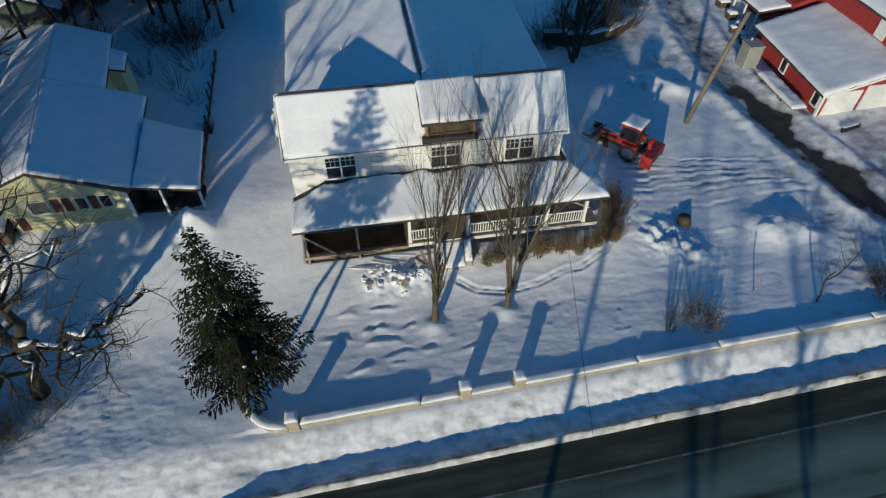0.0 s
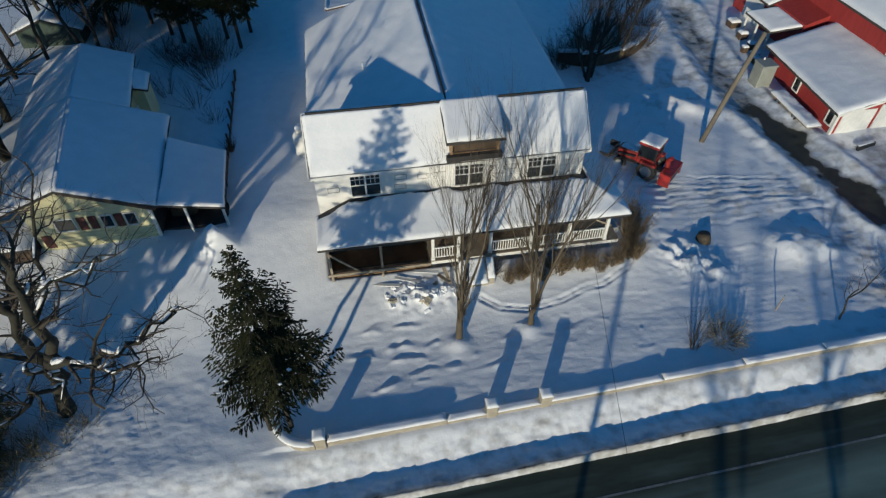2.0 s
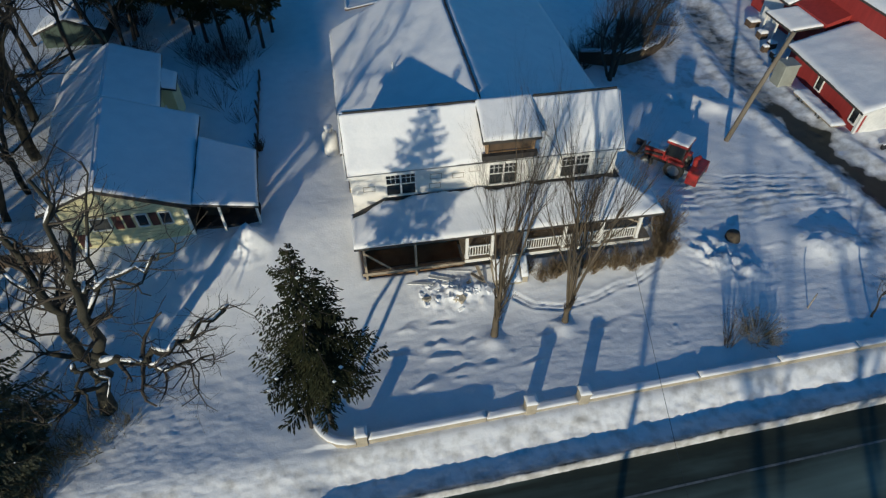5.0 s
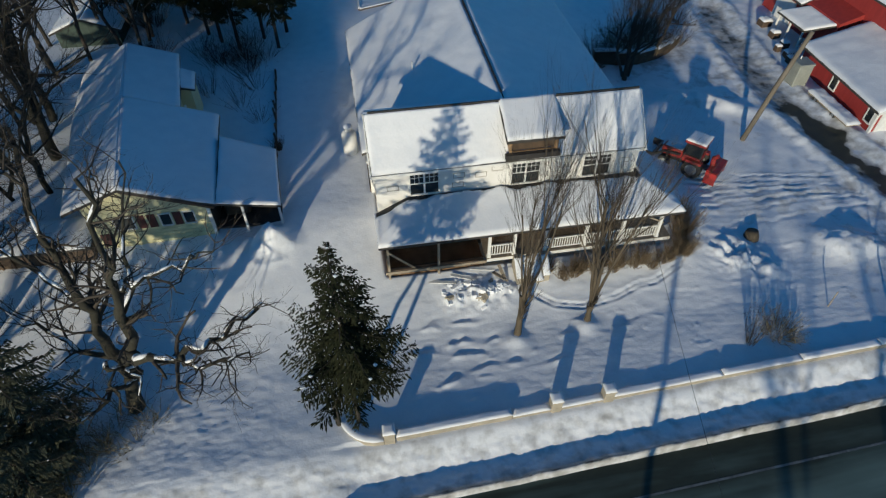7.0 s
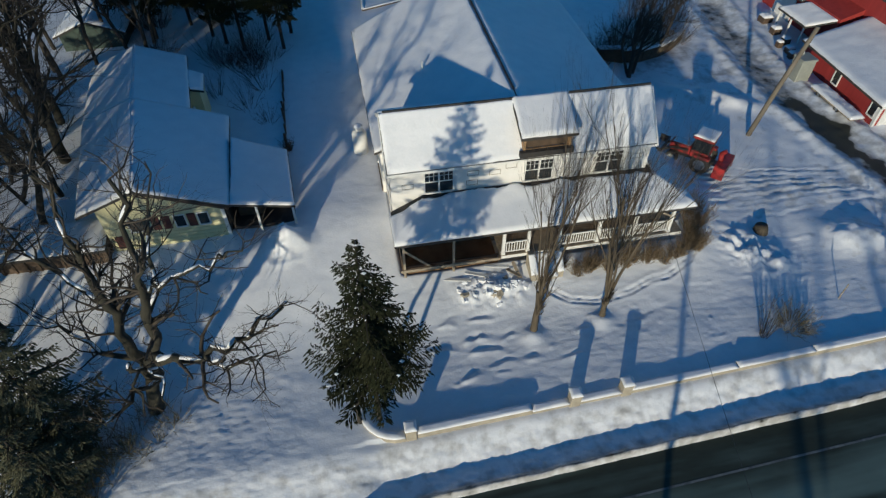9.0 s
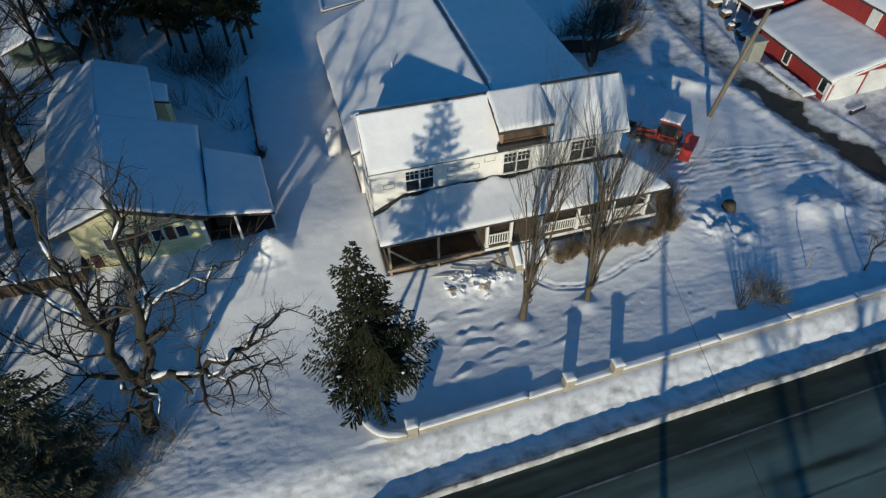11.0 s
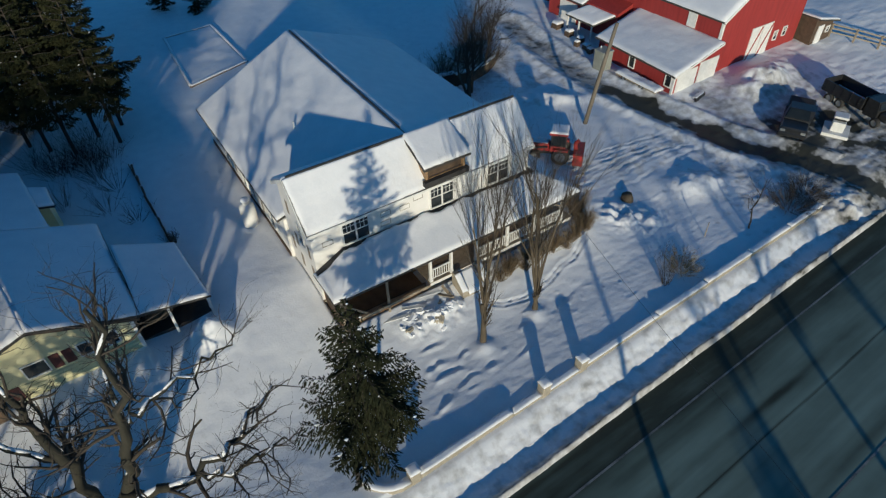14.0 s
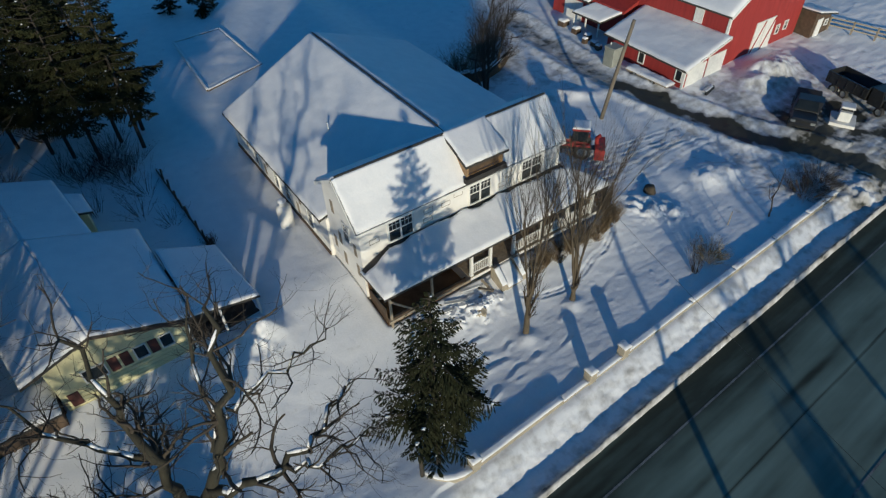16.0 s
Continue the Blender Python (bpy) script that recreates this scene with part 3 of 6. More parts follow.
back = roof_side(house, [(14.22, 4.2, 7.2), (-0.02, 4.2, 7.2), (-0.02, RIDGE_Y, RIDGE - 0.06), (14.22, RIDGE_Y, RIDGE - 0.06)], "smooth snow on the back slope", 0.15, 110, 20, 2)
rear_l = roof_side(house, [(-0.45, 19.15, 4.68), (-0.3, 4.0, 4.72), (7.08, 2.1, 8.46), (7.25, 19.25, 8.48)], "snow on the rear wing's sunny slope", 0.14, 70, 40, 3)
rear_r = roof_side(house, [(15.2, 4.1, 5.7), (15.2, 19.25, 5.7), (7.31, 19.25, 8.48), (7.14, 2.1, 8.46)], "snow on the rear wing's shaded slope", 0.14, 70, 40, 4)
for o in front + back + rear_l + rear_r:
    if o.parent == house:
        under(o, house)
hpart(Shape().box(0.2, RIDGE_Y - 0.075, RIDGE - 0.06, 6.9, RIDGE_Y - 0.005, RIDGE + 0.085), "ridge_vent", MEMBRANE, "bare black ridge vent")
hpart(Shape().box(9.7, RIDGE_Y - 0.075, RIDGE - 0.06, 14.1, RIDGE_Y - 0.005, RIDGE + 0.10), "ridge_vent", MEMBRANE, "bare black ridge vent")
hpart(Shape().beam((7.12, 2.9, 8.49), (7.28, 18.9, 8.51), 0.045, 0.18), "ridge_cap", MEMBRANE, "bare dark ridge cap")
hpart(Shape().tube([(3.3, 9.2, 6.3), (3.3, 9.2, 7.2)], [0.055, 0.055], 10), "vent_pipe", TRIM, "white plumbing vent pipe")
# barge boards and eave boards
for x in (-0.03, 14.25):
    hpart(Shape().beam((x, -0.1, EAVE - 0.2), (x, RIDGE_Y, RIDGE - 0.16), 0.05, 0.2), "barge_board", TRIM, "white barge board")
    hpart(Shape().beam((x, RIDGE_Y, RIDGE - 0.16), (x, 4.22, 7.08), 0.05, 0.2), "barge_board", TRIM, "white barge board")
hpart(Shape().box(0.0, -0.08, EAVE - 0.24, 14.24, -0.034, EAVE - 0.09), "eave_board", TRIM, "white eave board")
for x, w in ((2.66, 1.62), (7.95, 1.62), (11.78, 1.62)):
    window(house, (x, 0.12, 5.43), 0, w, 1.5)
window(house, (0.18, 1.5, 5.3), -90, 0.75, 1.25, 1)
for y in (6.2, 9.4, 11.2, 14.6):
    window(house, (0.0, y, 3.3), -90, 0.8, 1.3, 1)
for y, z in ((0.75, 4.6), (2.9, 6.2), (2.5, 4.3), (0.7, 3.2), (2.2, 3.0), (3.2, 3.6)):
    hpart(Shape().box(0.166, y - 0.16, z - 0.42, 0.176, y + 0.16, z + 0.42), "wrap_print", TIMBER, "faded grey print on the wrap")
for y, z in ((5.0, 4.2), (7.6, 3.9), (8.1, 2.9), (12.7, 3.9), (13.2, 3.0), (16.2, 3.6)):
    hpart(Shape().box(-0.014, y - 0.16, z - 0.42, -0.004, y + 0.16, z + 0.42), "wrap_print", TIMBER, "faded grey print on the wrap")
# printed outlines on the wrap
for x, z in ((1.05, 5.25), (4.45, 5.65), (5.6, 5.55), (6.45, 5.85), (4.4, 5.05), (10.1, 5.6), (9.6, 5.1), (13.3, 5.5)):
    m = Shape()
    m.box(x - 0.3, 0.112, z + 0.13, x + 0.3, 0.119, z + 0.16).box(x - 0.3, 0.112, z - 0.16, x + 0.3, 0.119, z - 0.13)
    m.box(x - 0.3, 0.112, z - 0.129, x - 0.275, 0.119, z + 0.129).box(x + 0.275, 0.112, z - 0.129, x + 0.3, 0.119, z + 0.129)
    hpart(m, "wrap_print", TIMBER, "faded printed outline")

# dormer with a recessed balcony
dorm = roof_side(house, [(6.72, -0.22, 7.64), (9.68, -0.22, 7.64), (9.68, RIDGE_Y + 0.06, RIDGE + 0.03), (6.72, RIDGE_Y + 0.06, RIDGE + 0.03)], "snow on the dormer roof", 0.15, 24, 20, 5, name="dormer_roof")
under(dorm[0], house)
for x in (6.95, 9.33):
    hpart(Shape().prism([(x, 0.0, 6.62), (x, 0.0, 7.5), (x, 1.9, 8.45), (x, 1.9, 8.4)], (0, 0, 0), (0.12, 0, 0)), "dormer_cheek", OSB, "bare sheathing on the dormer side")
# shallow recess: the shade of the opening is put into the back's dark colour
hpart(Shape().box(7.08, 0.2, 6.8, 9.32, 0.28, 7.6), "dormer_back", DARKWOOD, "balcony back wall coloured dark for the recess's shade")
hpart(Shape().box(7.07, 0.04, 7.38, 9.33, 0.12, 7.57).box(7.07, 0.04, 6.62, 9.33, 0.14, 6.82), "dormer_front", OSB, "bare wood balcony front")
hpart(Shape().box(6.75, -0.24, 6.50, 9.55, 0.03, 6.80), "balcony_lip", MEMBRANE, "black membrane at the balcony's foot")

# wrap-round porch roof
def porch_top(x, y):
    front_h, left_h, right_h = 3.66 + (y + 2.42) * 0.40, 3.70 + (x + 0.05) * 0.52, 3.66 + (16.12 - x) * 0.45
    return np.minimum(np.minimum(front_h, right_h), left_h)


def porch_roof():
    gx, gy = np.meshgrid(np.linspace(-0.05, 16.12, 150), np.linspace(-2.42, 4.2, 62))
    keep = (gy < 0.13) | (gx > 14.04)
    base = porch_top(gx, gy)
    edge = np.minimum(np.minimum(gx + 0.05, 16.12 - gx), np.minimum(gy + 2.42, 4.2 - gy))
    wall_d = np.where(gx < 14.04, 0.13 - gy, np.maximum(np.minimum(gx - 14.04, 9), -gy))
    bare = ease(wall_d + 0.25 * fbm(gx * 1.2, gy) - 0.28 * (1 - ease(gx, 0.4, 2.6)), 0.18, 0.36) * (1 - 0.95 * bump2(gx, gy, 15.45, -1.75, 0.42, 0.3, 35))
    rise = np.sqrt(np.clip(1 - (1 - np.clip(edge / 0.15, 0, 1)) ** 2, 0, 1))
    h = 0.02 + (0.05 + 0.09 * rise + 0.05 * fbm(gx * 0.9, gy * 0.9)) * bare
    for name, dz, material, label in (("roof", 0.0, SHINGLE, "dark shingled porch roof"), ("snow_layer", 1.0, SNOW, "snow on the porch roof")):
        top = base + (h if dz else -0.02)
        n, m = gx.shape[1], gx.shape[0]
        sh = Shape()
        ids, k = {}, 0
        vs, fs = [], []
        for j in range(m):
            for i in range(n):
                if keep[j, i] and (not dz or bare[j, i] > 0.02 or edge[j, i] < 0.2):
                    ids[j, i] = len(vs)
                    vs += [(gx[j, i], gy[j, i], top[j, i]), (gx[j, i], gy[j, i], base[j, i] - (0.015 if dz else 0.16))]
        count = {}
        for j in range(m - 1):
            for i in range(n - 1):
                q = [(j, i), (j, i + 1), (j + 1, i + 1), (j + 1, i)]
                if all(c in ids for c in q):
                    t = [ids[c] for c in q]
                    fs.append(tuple(t))
                    fs.append(tuple(c + 1 for c in t[::-1]))
                    for a, b in zip(t, t[1:] + t[:1]):
                        count[a, b] = 1
        for a, b in count:
            if (b, a) not in count:
                fs.append((b, a, a + 1, b + 1))
        sh.add(vs, fs)
        last = hpart(sh, name, material, label, True) if not dz else under(sh.end(name, material, None, label, True), last)


porch_roof()
POSTS = [0.4, 3.02, 5.7, 7.05, 8.75, 10.95, 13.0, 15.1]
PY = -2.1
for k, x in enumerate(POSTS):
    wide, m = (0.075, TRIM) if k > 1 else (0.06, TIMBER)
    p = Shape().box(x - wide, PY - wide, FLOOR - (0.0 if k > 1 else 1.2), x + wide, PY + wide, 3.52)
    if k > 1:
        p.box(x - 0.1, PY - 0.1, FLOOR, x + 0.1, PY + 0.1, FLOOR + 0.16).box(x - 0.1, PY - 0.1, 3.36, x + 0.1, PY + 0.1, 3.52)
    hpart(p, "porch_post", m, "white square porch post" if k > 1 else "rough timber porch post")
hpart(Shape().box(0.1, PY - 0.09, 3.52, 15.9, PY + 0.09, 3.66).box(15.72, PY + 0.1, 3.52, 15.9, 4.0, 3.66), "porch_beam", TIMBER, "timber beam under the porch roof")
hpart(Shape().box(0.2, PY - 0.11, FLOOR - 0.34, 5.58, PY - 0.05, FLOOR - 0.16), "porch_rim", TIMBER, "bare timber rim of the unfinished deck")
hpart(Shape().box(5.6, PY - 0.13, FLOOR - 0.24, 15.9, PY - 0.05, FLOOR - 0.02).box(15.82, PY - 0.04, FLOOR - 0.24, 15.9, 4.0, FLOOR - 0.02), "porch_rim", TRIM, "white rim board of the porch deck")
for k in range(14):
    hpart(Shape().box(5.55, PY - 0.14 + k * 0.157, FLOOR - 0.03, 15.9, PY + k * 0.157, FLOOR), "floor_board", TIMBER)
hpart(Shape().box(0.3, -1.9, 0.9, 5.54, 0.1, 1.0), "crawl_floor", BROWN, "dark open crawl space")
hpart(Shape().box(0.32, -1.88, 1.002, 5.5, -1.8, 1.5).box(0.3, -1.7, 1.002, 0.36, 0.0, 2.2), "skirting", DARKWOOD, "dark skirting under the unfinished deck")
hpart(Shape().box(0.3, 0.02, 1.0, 1.4, 0.1, 3.55).box(1.401, 0.02, 1.0, 14.0, 0.1, 4.2), "porch_back_wall", BROWN, "brown unfinished wall behind the porch")
for a, b in ((2, 3), (4, 5), (5, 6), (6, 7)):
    x0, x1 = POSTS[a] + 0.1, POSTS[b] - 0.1
    hpart(Shape().box(x0, PY - 0.035, FLOOR + 0.78, x1, PY + 0.035, FLOOR + 0.85), "handrail", TRIM, "white porch handrail")
    hpart(Shape().box(x0, PY - 0.025, FLOOR + 0.12, x1, PY + 0.025, FLOOR + 0.18), "bottom_rail", TRIM)
    n = int((x1 - x0) / 0.13)
    for k in range(n):
        x = x0 + (k + 0.5) * (x1 - x0) / n
        hpart(Shape().box(x - 0.02, PY - 0.018, FLOOR + 0.18, x + 0.02, PY + 0.018, FLOOR + 0.78), "baluster", TRIM)
for a, b, w in (((0.45, PY, 2.9), (2.0, PY + 0.1, 1.2), 0.12), ((3.0, PY + 0.05, 1.3), (1.4, PY + 0.6, 1.05), 0.14), ((14.0, PY, 3.45), (15.3, PY, 2.7), 0.1), ((0.35, PY, 3.4), (0.35, -0.2, 1.5), 0.1)):
    hpart(Shape().beam(a, b, 0.05, w), "brace", TIMBER, "timber brace")
# steps with stone cheeks
st = Shape()
for k in range(4):
    st.box(7.35, PY - 0.47 - 0.27 * k, 0.2, 8.45, PY - 0.2 - 0.27 * k, FLOOR - 0.2 - 0.19 * k)
hpart(st, "porch_steps", STONE, "stone porch steps")
hpart(slab((7.36, PY - 1.40, 0.88), (8.44, PY - 1.40, 0.88), (8.44, PY - 0.2, FLOOR - 0.16), (7.36, PY - 0.2, FLOOR - 0.16), 0.14, 10, 16, 0.05, 12, 0.1), "step_snow", SNOW, "snow drifted over the steps", True)
for x in (7.0, 8.46):
    hpart(Shape().prism([(x, PY - 0.15, 0.0), (x, PY - 0.15, FLOOR + 0.1), (x, PY - 0.5, FLOOR + 0.1), (x, PY - 1.25, 1.12), (x, PY - 1.25, 0.0)], (0, 0, 0), (0.33, 0, 0)), "step_cheek", STONE, "stone cheek wall beside the steps")
    hpart(slab((x - 0.03, PY - 1.3, 1.12), (x + 0.36, PY - 1.3, 1.12), (x + 0.36, PY - 0.45, FLOOR + 0.12), (x - 0.03, PY - 0.45, FLOOR + 0.12), 0.1, 6, 14, 0.02, 8, 0.1), "snow_cap", SNOW, "", True)


# ---- garden wall ----
garden_wall = empty("garden_wall", (14.0, -10.1, -0.4), "low tan stone garden wall capped with snow", "wall", kind="structure")


def wall_run(a, b, top):
    (ax, ay), (bx, by) = a, b
    hpiece = Shape().beam((ax, ay, top - 0.45), (bx, by, top - 0.45), 0.34, 0.9)
    under(hpiece.end("wall_panel", STONE), garden_wall)
    d = Vector((bx - ax, by - ay, 0)).normalized()
    s = Vector((-d.y, d.x, 0)) * 0.195
    c = [Vector((ax, ay, top)) - s, Vector((bx, by, top)) - s, Vector((bx, by, top)) + s, Vector((ax, ay, top)) + s]
    under(slab(*c, 0.09, max(4, int(6 * (Vector(b) - Vector(a)).length)), 7, 0.05, ax, 0.09).end("snow_cap", SNOW, None, "", True), garden_wall)


for a, b in ((-0.3, 5.0), (5.03, 6.85), (7.3, 9.4), (9.85, 15.4), (15.43, 19.6), (19.63, 23.9), (23.93, 27.9), (27.93, 31.6)):
    wall_run((a, wall_line(a)), (b, wall_line(b)), 0.27 if a < 5 else 0.11 if a < 9.5 else 0.19 + 0.006 * (a - 9.8))
# the curved end: one continuous run and cap
arc = [(-0.84, -10.63), (-1.25, -10.62), (-1.62, -10.52), (-1.95, -10.34), (-2.22, -10.08), (-2.42, -9.78), (-2.54, -9.45)]


def ribbon(profile, z0):
    """A level run along the arc with the given cross profile (offset, height)."""
    sh, n = Shape(), len(profile)
    rows = []
    for i, p in enumerate(arc):
        q, r = arc[max(i - 1, 0)], arc[min(i + 1, len(arc) - 1)]
        d = Vector((r[0] - q[0], r[1] - q[1], 0)).normalized()
        rows += [Vector((p[0] + d.y * o, p[1] - d.x * o, z0 + hgt)) for o, hgt in profile]
    faces = [(i * n + k, i * n + (k + 1) % n, (i + 1) * n + (k + 1) % n, (i + 1) * n + k) for i in range(len(arc) - 1) for k in range(n)]
    return sh.add(rows, faces + [tuple(range(n - 1, -1, -1)), tuple((len(arc) - 1) * n + k for k in range(n))])


under(ribbon([(-0.17, -0.9), (0.17, -0.9), (0.17, 0.0), (-0.17, 0.0)], 0.22).end("wall_panel", STONE), garden_wall)
under(ribbon([(-0.195, 0.0), (0.195, 0.0), (0.19, 0.05), (0.12, 0.09), (0.0, 0.105), (-0.12, 0.09), (-0.19, 0.05)], 0.222).end("snow_cap", SNOW, None, "", True), garden_wall)
for x in (-0.58, 7.08, 9.62):
    y = wall_line(x)
    pier = empty("gate_pier", (x, y, -0.5), "tan stone pier with a snow cap", "pier", "piers of the garden wall")
    under(Shape().box(x - 0.24, y - 0.24, -0.6, x + 0.24, y + 0.24, 0.68, b=0.02).end("pier_body", STONE), pier)
    under(Shape().box(x - 0.28, y - 0.28, 0.68, x + 0.28, y + 0.28, 0.75, b=0.02).end("pier_cap", STONE), pier)
    under(slab((x - 0.28, y - 0.28, 0.752), (x + 0.28, y - 0.28, 0.752), (x + 0.28, y + 0.28, 0.752), (x - 0.28, y + 0.28, 0.752), 0.12, 9, 9, 0.02, x).end("snow_cap", SNOW, None, "", True), pier)


# ---- barn and garage ----
barn = empty("barn", (46.0, 14.0, 0.8), "tall red barn with white trim and sliding doors", "barn")


def bpart(shape, name, material, label="", smooth=False, parent=None):
    return under(shape.end(name, material, None, label, smooth), parent or barn)


BX0, BX1, BY, BZ = 39.3, 51.0, 6.0, 0.6
bpart(Shape().prism([(BX0, BY, BZ), (BX1, BY, BZ), (BX1, BY, 6.2), (45.2, BY, 10.0), (BX0, BY, 6.2)], (0, 0, 0), (0, 22, 0)), "wall", RED, "red board siding")
for c, sd in (([(BX0 - 0.5, 28.2, 5.9), (BX0 - 0.5, BY - 0.4, 5.9), (45.2, BY - 0.4, 10.1), (45.2, 28.2, 10.1)], 31), ([(BX1 + 0.5, BY - 0.4, 5.9), (BX1 + 0.5, 28.2, 5.9), (45.2, 28.2, 10.1), (45.2, BY - 0.4, 10.1)], 32)):
    r, s = roof_side(barn, c, "snow on the barn roof", 0.16, 40, 20, sd)
    under(r, barn)
tr = Shape()
tr.beam((BX0 - 0.5, BY - 0.38, 5.8), (45.2, BY - 0.38, 10.0), 0.06, 0.24).beam((BX1 + 0.5, BY - 0.38, 5.8), (45.2, BY - 0.38, 10.0), 0.06, 0.24)
tr.box(BX0 - 0.03, BY - 0.05, BZ, BX0 + 0.16, BY - 0.002, 5.8).box(BX0 - 0.05, BY, BZ, BX0 - 0.002, BY + 0.16, 5.8)
bpart(tr, "corner_trim", TRIM, "white corner and rake trim")
for x in (43.75, 45.25):
    d = Shape().box(x, BY - 0.08, 1.1, x + 1.42, BY - 0.004, 4.1)
    dd = bpart(d, "barn_door", TRIM, "white sliding door with a cross brace")
    g = Shape().beam((x + 0.08, BY - 0.1, 1.2), (x + 1.34, BY - 0.1, 4.0), 0.04, 0.12)
    under(g.end("cross_brace", RED), dd)
window(barn, (47.6, BY, 2.6), 0, 0.6, 0.9, 1)
window(barn, (48.9, BY, 2.7), 0, 0.6, 0.9, 1)
bpart(Shape().box(BX0 - 0.06, 8.6, 4.35, BX0 - 0.004, 9.5, 5.75), "loft_door", TRIM, "white loft door")

garage = empty("lean_to_garage", (36.5, 10.0, 0.9), "red lean-to garage with a snowy roof and white doors", "garage")
GX0, GX1, GY0, GY1 = 34.05, 39.3, 5.65, 14.75


def skew(x, y):
    """The lean-to stands a little out of square."""
    return x + 0.055 * (y - GY0), y + 0.015 * (x - GX0)


def gpart(shape, name, material, label="", smooth=False, parent=None):
    shape.v = [Vector((*skew(p.x, p.y), p.z)) for p in shape.v]
    return under(shape.end(name, material, None, label, smooth), parent or garage)


gpart(Shape().prism([(GX0, GY0, 0.4), (GX1, GY0, 0.4), (GX1, GY0, 4.1), (GX0, GY0, 2.75)], (0, 0, 0), (0, GY1 - GY0, 0)), "wall", RED, "red board siding")
r, s = roof_side(garage, [(*skew(x, y), z) for x, y, z in ((GX0 - 0.35, GY1 + 0.3, 2.75), (GX0 - 0.35, GY0 - 0.35, 2.75), (GX1, GY0 - 0.35, 4.2), (GX1, GY1 + 0.3, 4.2))], "smooth snow on the lean-to roof", 0.16, 40, 24, 41)
under(r, garage)
gt = Shape().beam((GX0 - 0.35, GY0 - 0.33, 2.66), (GX1, GY0 - 0.33, 4.1), 0.05, 0.18)
gt.box(GX0 - 0.05, GY0 - 0.05, 0.5, GX0 + 0.14, GY0 - 0.002, 2.7).box(GX0 - 0.05, GY0, 0.5, GX0 - 0.002, GY0 + 0.14, 2.7)
gpart(gt, "trim", TRIM, "white trim boards")
for x in (GX0 + 0.35, GX0 + 3.0):
    gpart(Shape().box(x, GY0 - 0.06, 0.9, x + 2.4, GY0 - 0.004, 2.75 if x < 35.5 else 3.0), "garage_door", TRIM, "white sliding garage door")
for y in (6.2, 10.45):
    window(garage, (*skew(GX0, y), 2.0), -93, 0.75, 1.05, 1, bars=False)


# ---- cottage ----
cottage = empty("cottage", (-12.0, 8.0, 1.2), "small pale yellow cottage with a blue-shaded snowy roof", "house")


def cpart(shape, name, material, label="", smooth=False, parent=None):
    return under(shape.end(name, material, None, label, smooth), parent or cottage)


cpart(Shape().prism([(-14.8, 2.12, 0.4), (-8.62, 2.12, 0.4), (-8.62, 2.12, 3.9), (-12.4, 2.12, 5.5), (-14.8, 2.12, 4.45)], (0, 0, 0), (-0.6, 8.1, 0)), "wall", COTTAGE, "pale yellow siding")
cpart(Shape().prism([(-16.6, 10.24, 0.4), (-11.1, 10.24, 0.4), (-11.1, 10.24, 4.7), (-13.8, 10.24, 5.7), (-16.6, 10.24, 4.6)], (0, 0, 0), (-0.9, 6.6, 0)), "wall", COTTAGE, "pale yellow siding on the rear part")
for c, sd, lab, joined in (
    ([(-8.2, 1.95, 3.95), (-8.7, 10.3, 4.12), (-13.8, 10.3, 5.95), (-12.4, 1.6, 5.82)], 51, "blue-shaded snow on the main slope", "et"),
    ([(-17.1, 10.3, 4.66), (-15.75, 1.95, 4.3), (-12.4, 1.6, 5.82), (-13.8, 10.3, 5.95)], 52, "streaked snow on the sunny slope", "st"),
    ([(-10.8, 10.3, 4.87), (-11.75, 17.1, 4.95), (-14.75, 17.0, 6.05), (-13.8, 10.3, 5.95)], 53, "snow on the rear slope", "st"),
    ([(-17.9, 17.0, 4.75), (-17.1, 10.3, 4.66), (-13.8, 10.3, 5.95), (-14.75, 17.0, 6.05)], 54, "snow on the rear sunny slope", "et"),
    ([(-8.2, 1.98, 3.98), (-4.93, 2.05, 3.32), (-5.42, 7.75, 2.98), (-8.45, 7.75, 4.29)], 55, "snow on the open carport roof", "b"),
):
    r, s = roof_side(cottage, c, lab, 0.10, 40, 24, sd, lump=0.02, joined=joined)
    under(r, cottage)
for x in (-5.1, -7.0):
    cpart(Shape().box(x - 0.06, 2.15, 0.8, x + 0.06, 2.27, 3.16 if x > -6 else 3.5), "carport_post", TRIM, "white carport post")
# the shade at the back of the carport is put into this dark colour
cpart(Shape().box(-8.55, 7.3, 0.8, -5.6, 7.4, 3.0), "carport_back", DARKWOOD, "back wall coloured dark for the carport's shade")
MAROON = mat("maroon_paint", (0.10, 0.028, 0.02), (0.06, 0.018, 0.014), 0.7)
for x, w in ((-13.05, 1.05), (-10.95, 0.62), (-9.75, 0.62)):
    window(cottage, (x, 2.12, 3.22), 0, w, 0.86, 1, bars=False, frame_mat=TRIM, t=0.06)
for x, w, z in ((-14.3, 0.48, 2.2), (-12.2, 0.42, 3.22), (-11.65, 0.42, 3.22), (-10.35, 0.42, 3.22)):
    cpart(Shape().box(x - w / 2, 2.07, z - 0.45, x + w / 2, 2.117, z + 0.42, b=0.01), "shutter", MAROON, "dark maroon shutter")
cpart(Shape().box(-8.78, 2.06, 1.4, -8.6, 2.118, 3.9), "corner_board", TRIM, "white corner board")
cpart(Shape().beam((-15.9, 2.02, 2.1), (-14.9, 2.02, 1.75), 0.06, 0.16), "stair_rail", DARKWOOD, "dark stair rail")
for k in range(6):
    cpart(Shape().box(-14.78, 2.09, 1.35 + 0.24 * k, -8.79, 2.117, 1.365 + 0.24 * k), "clapboard_edge", COTTAGE)
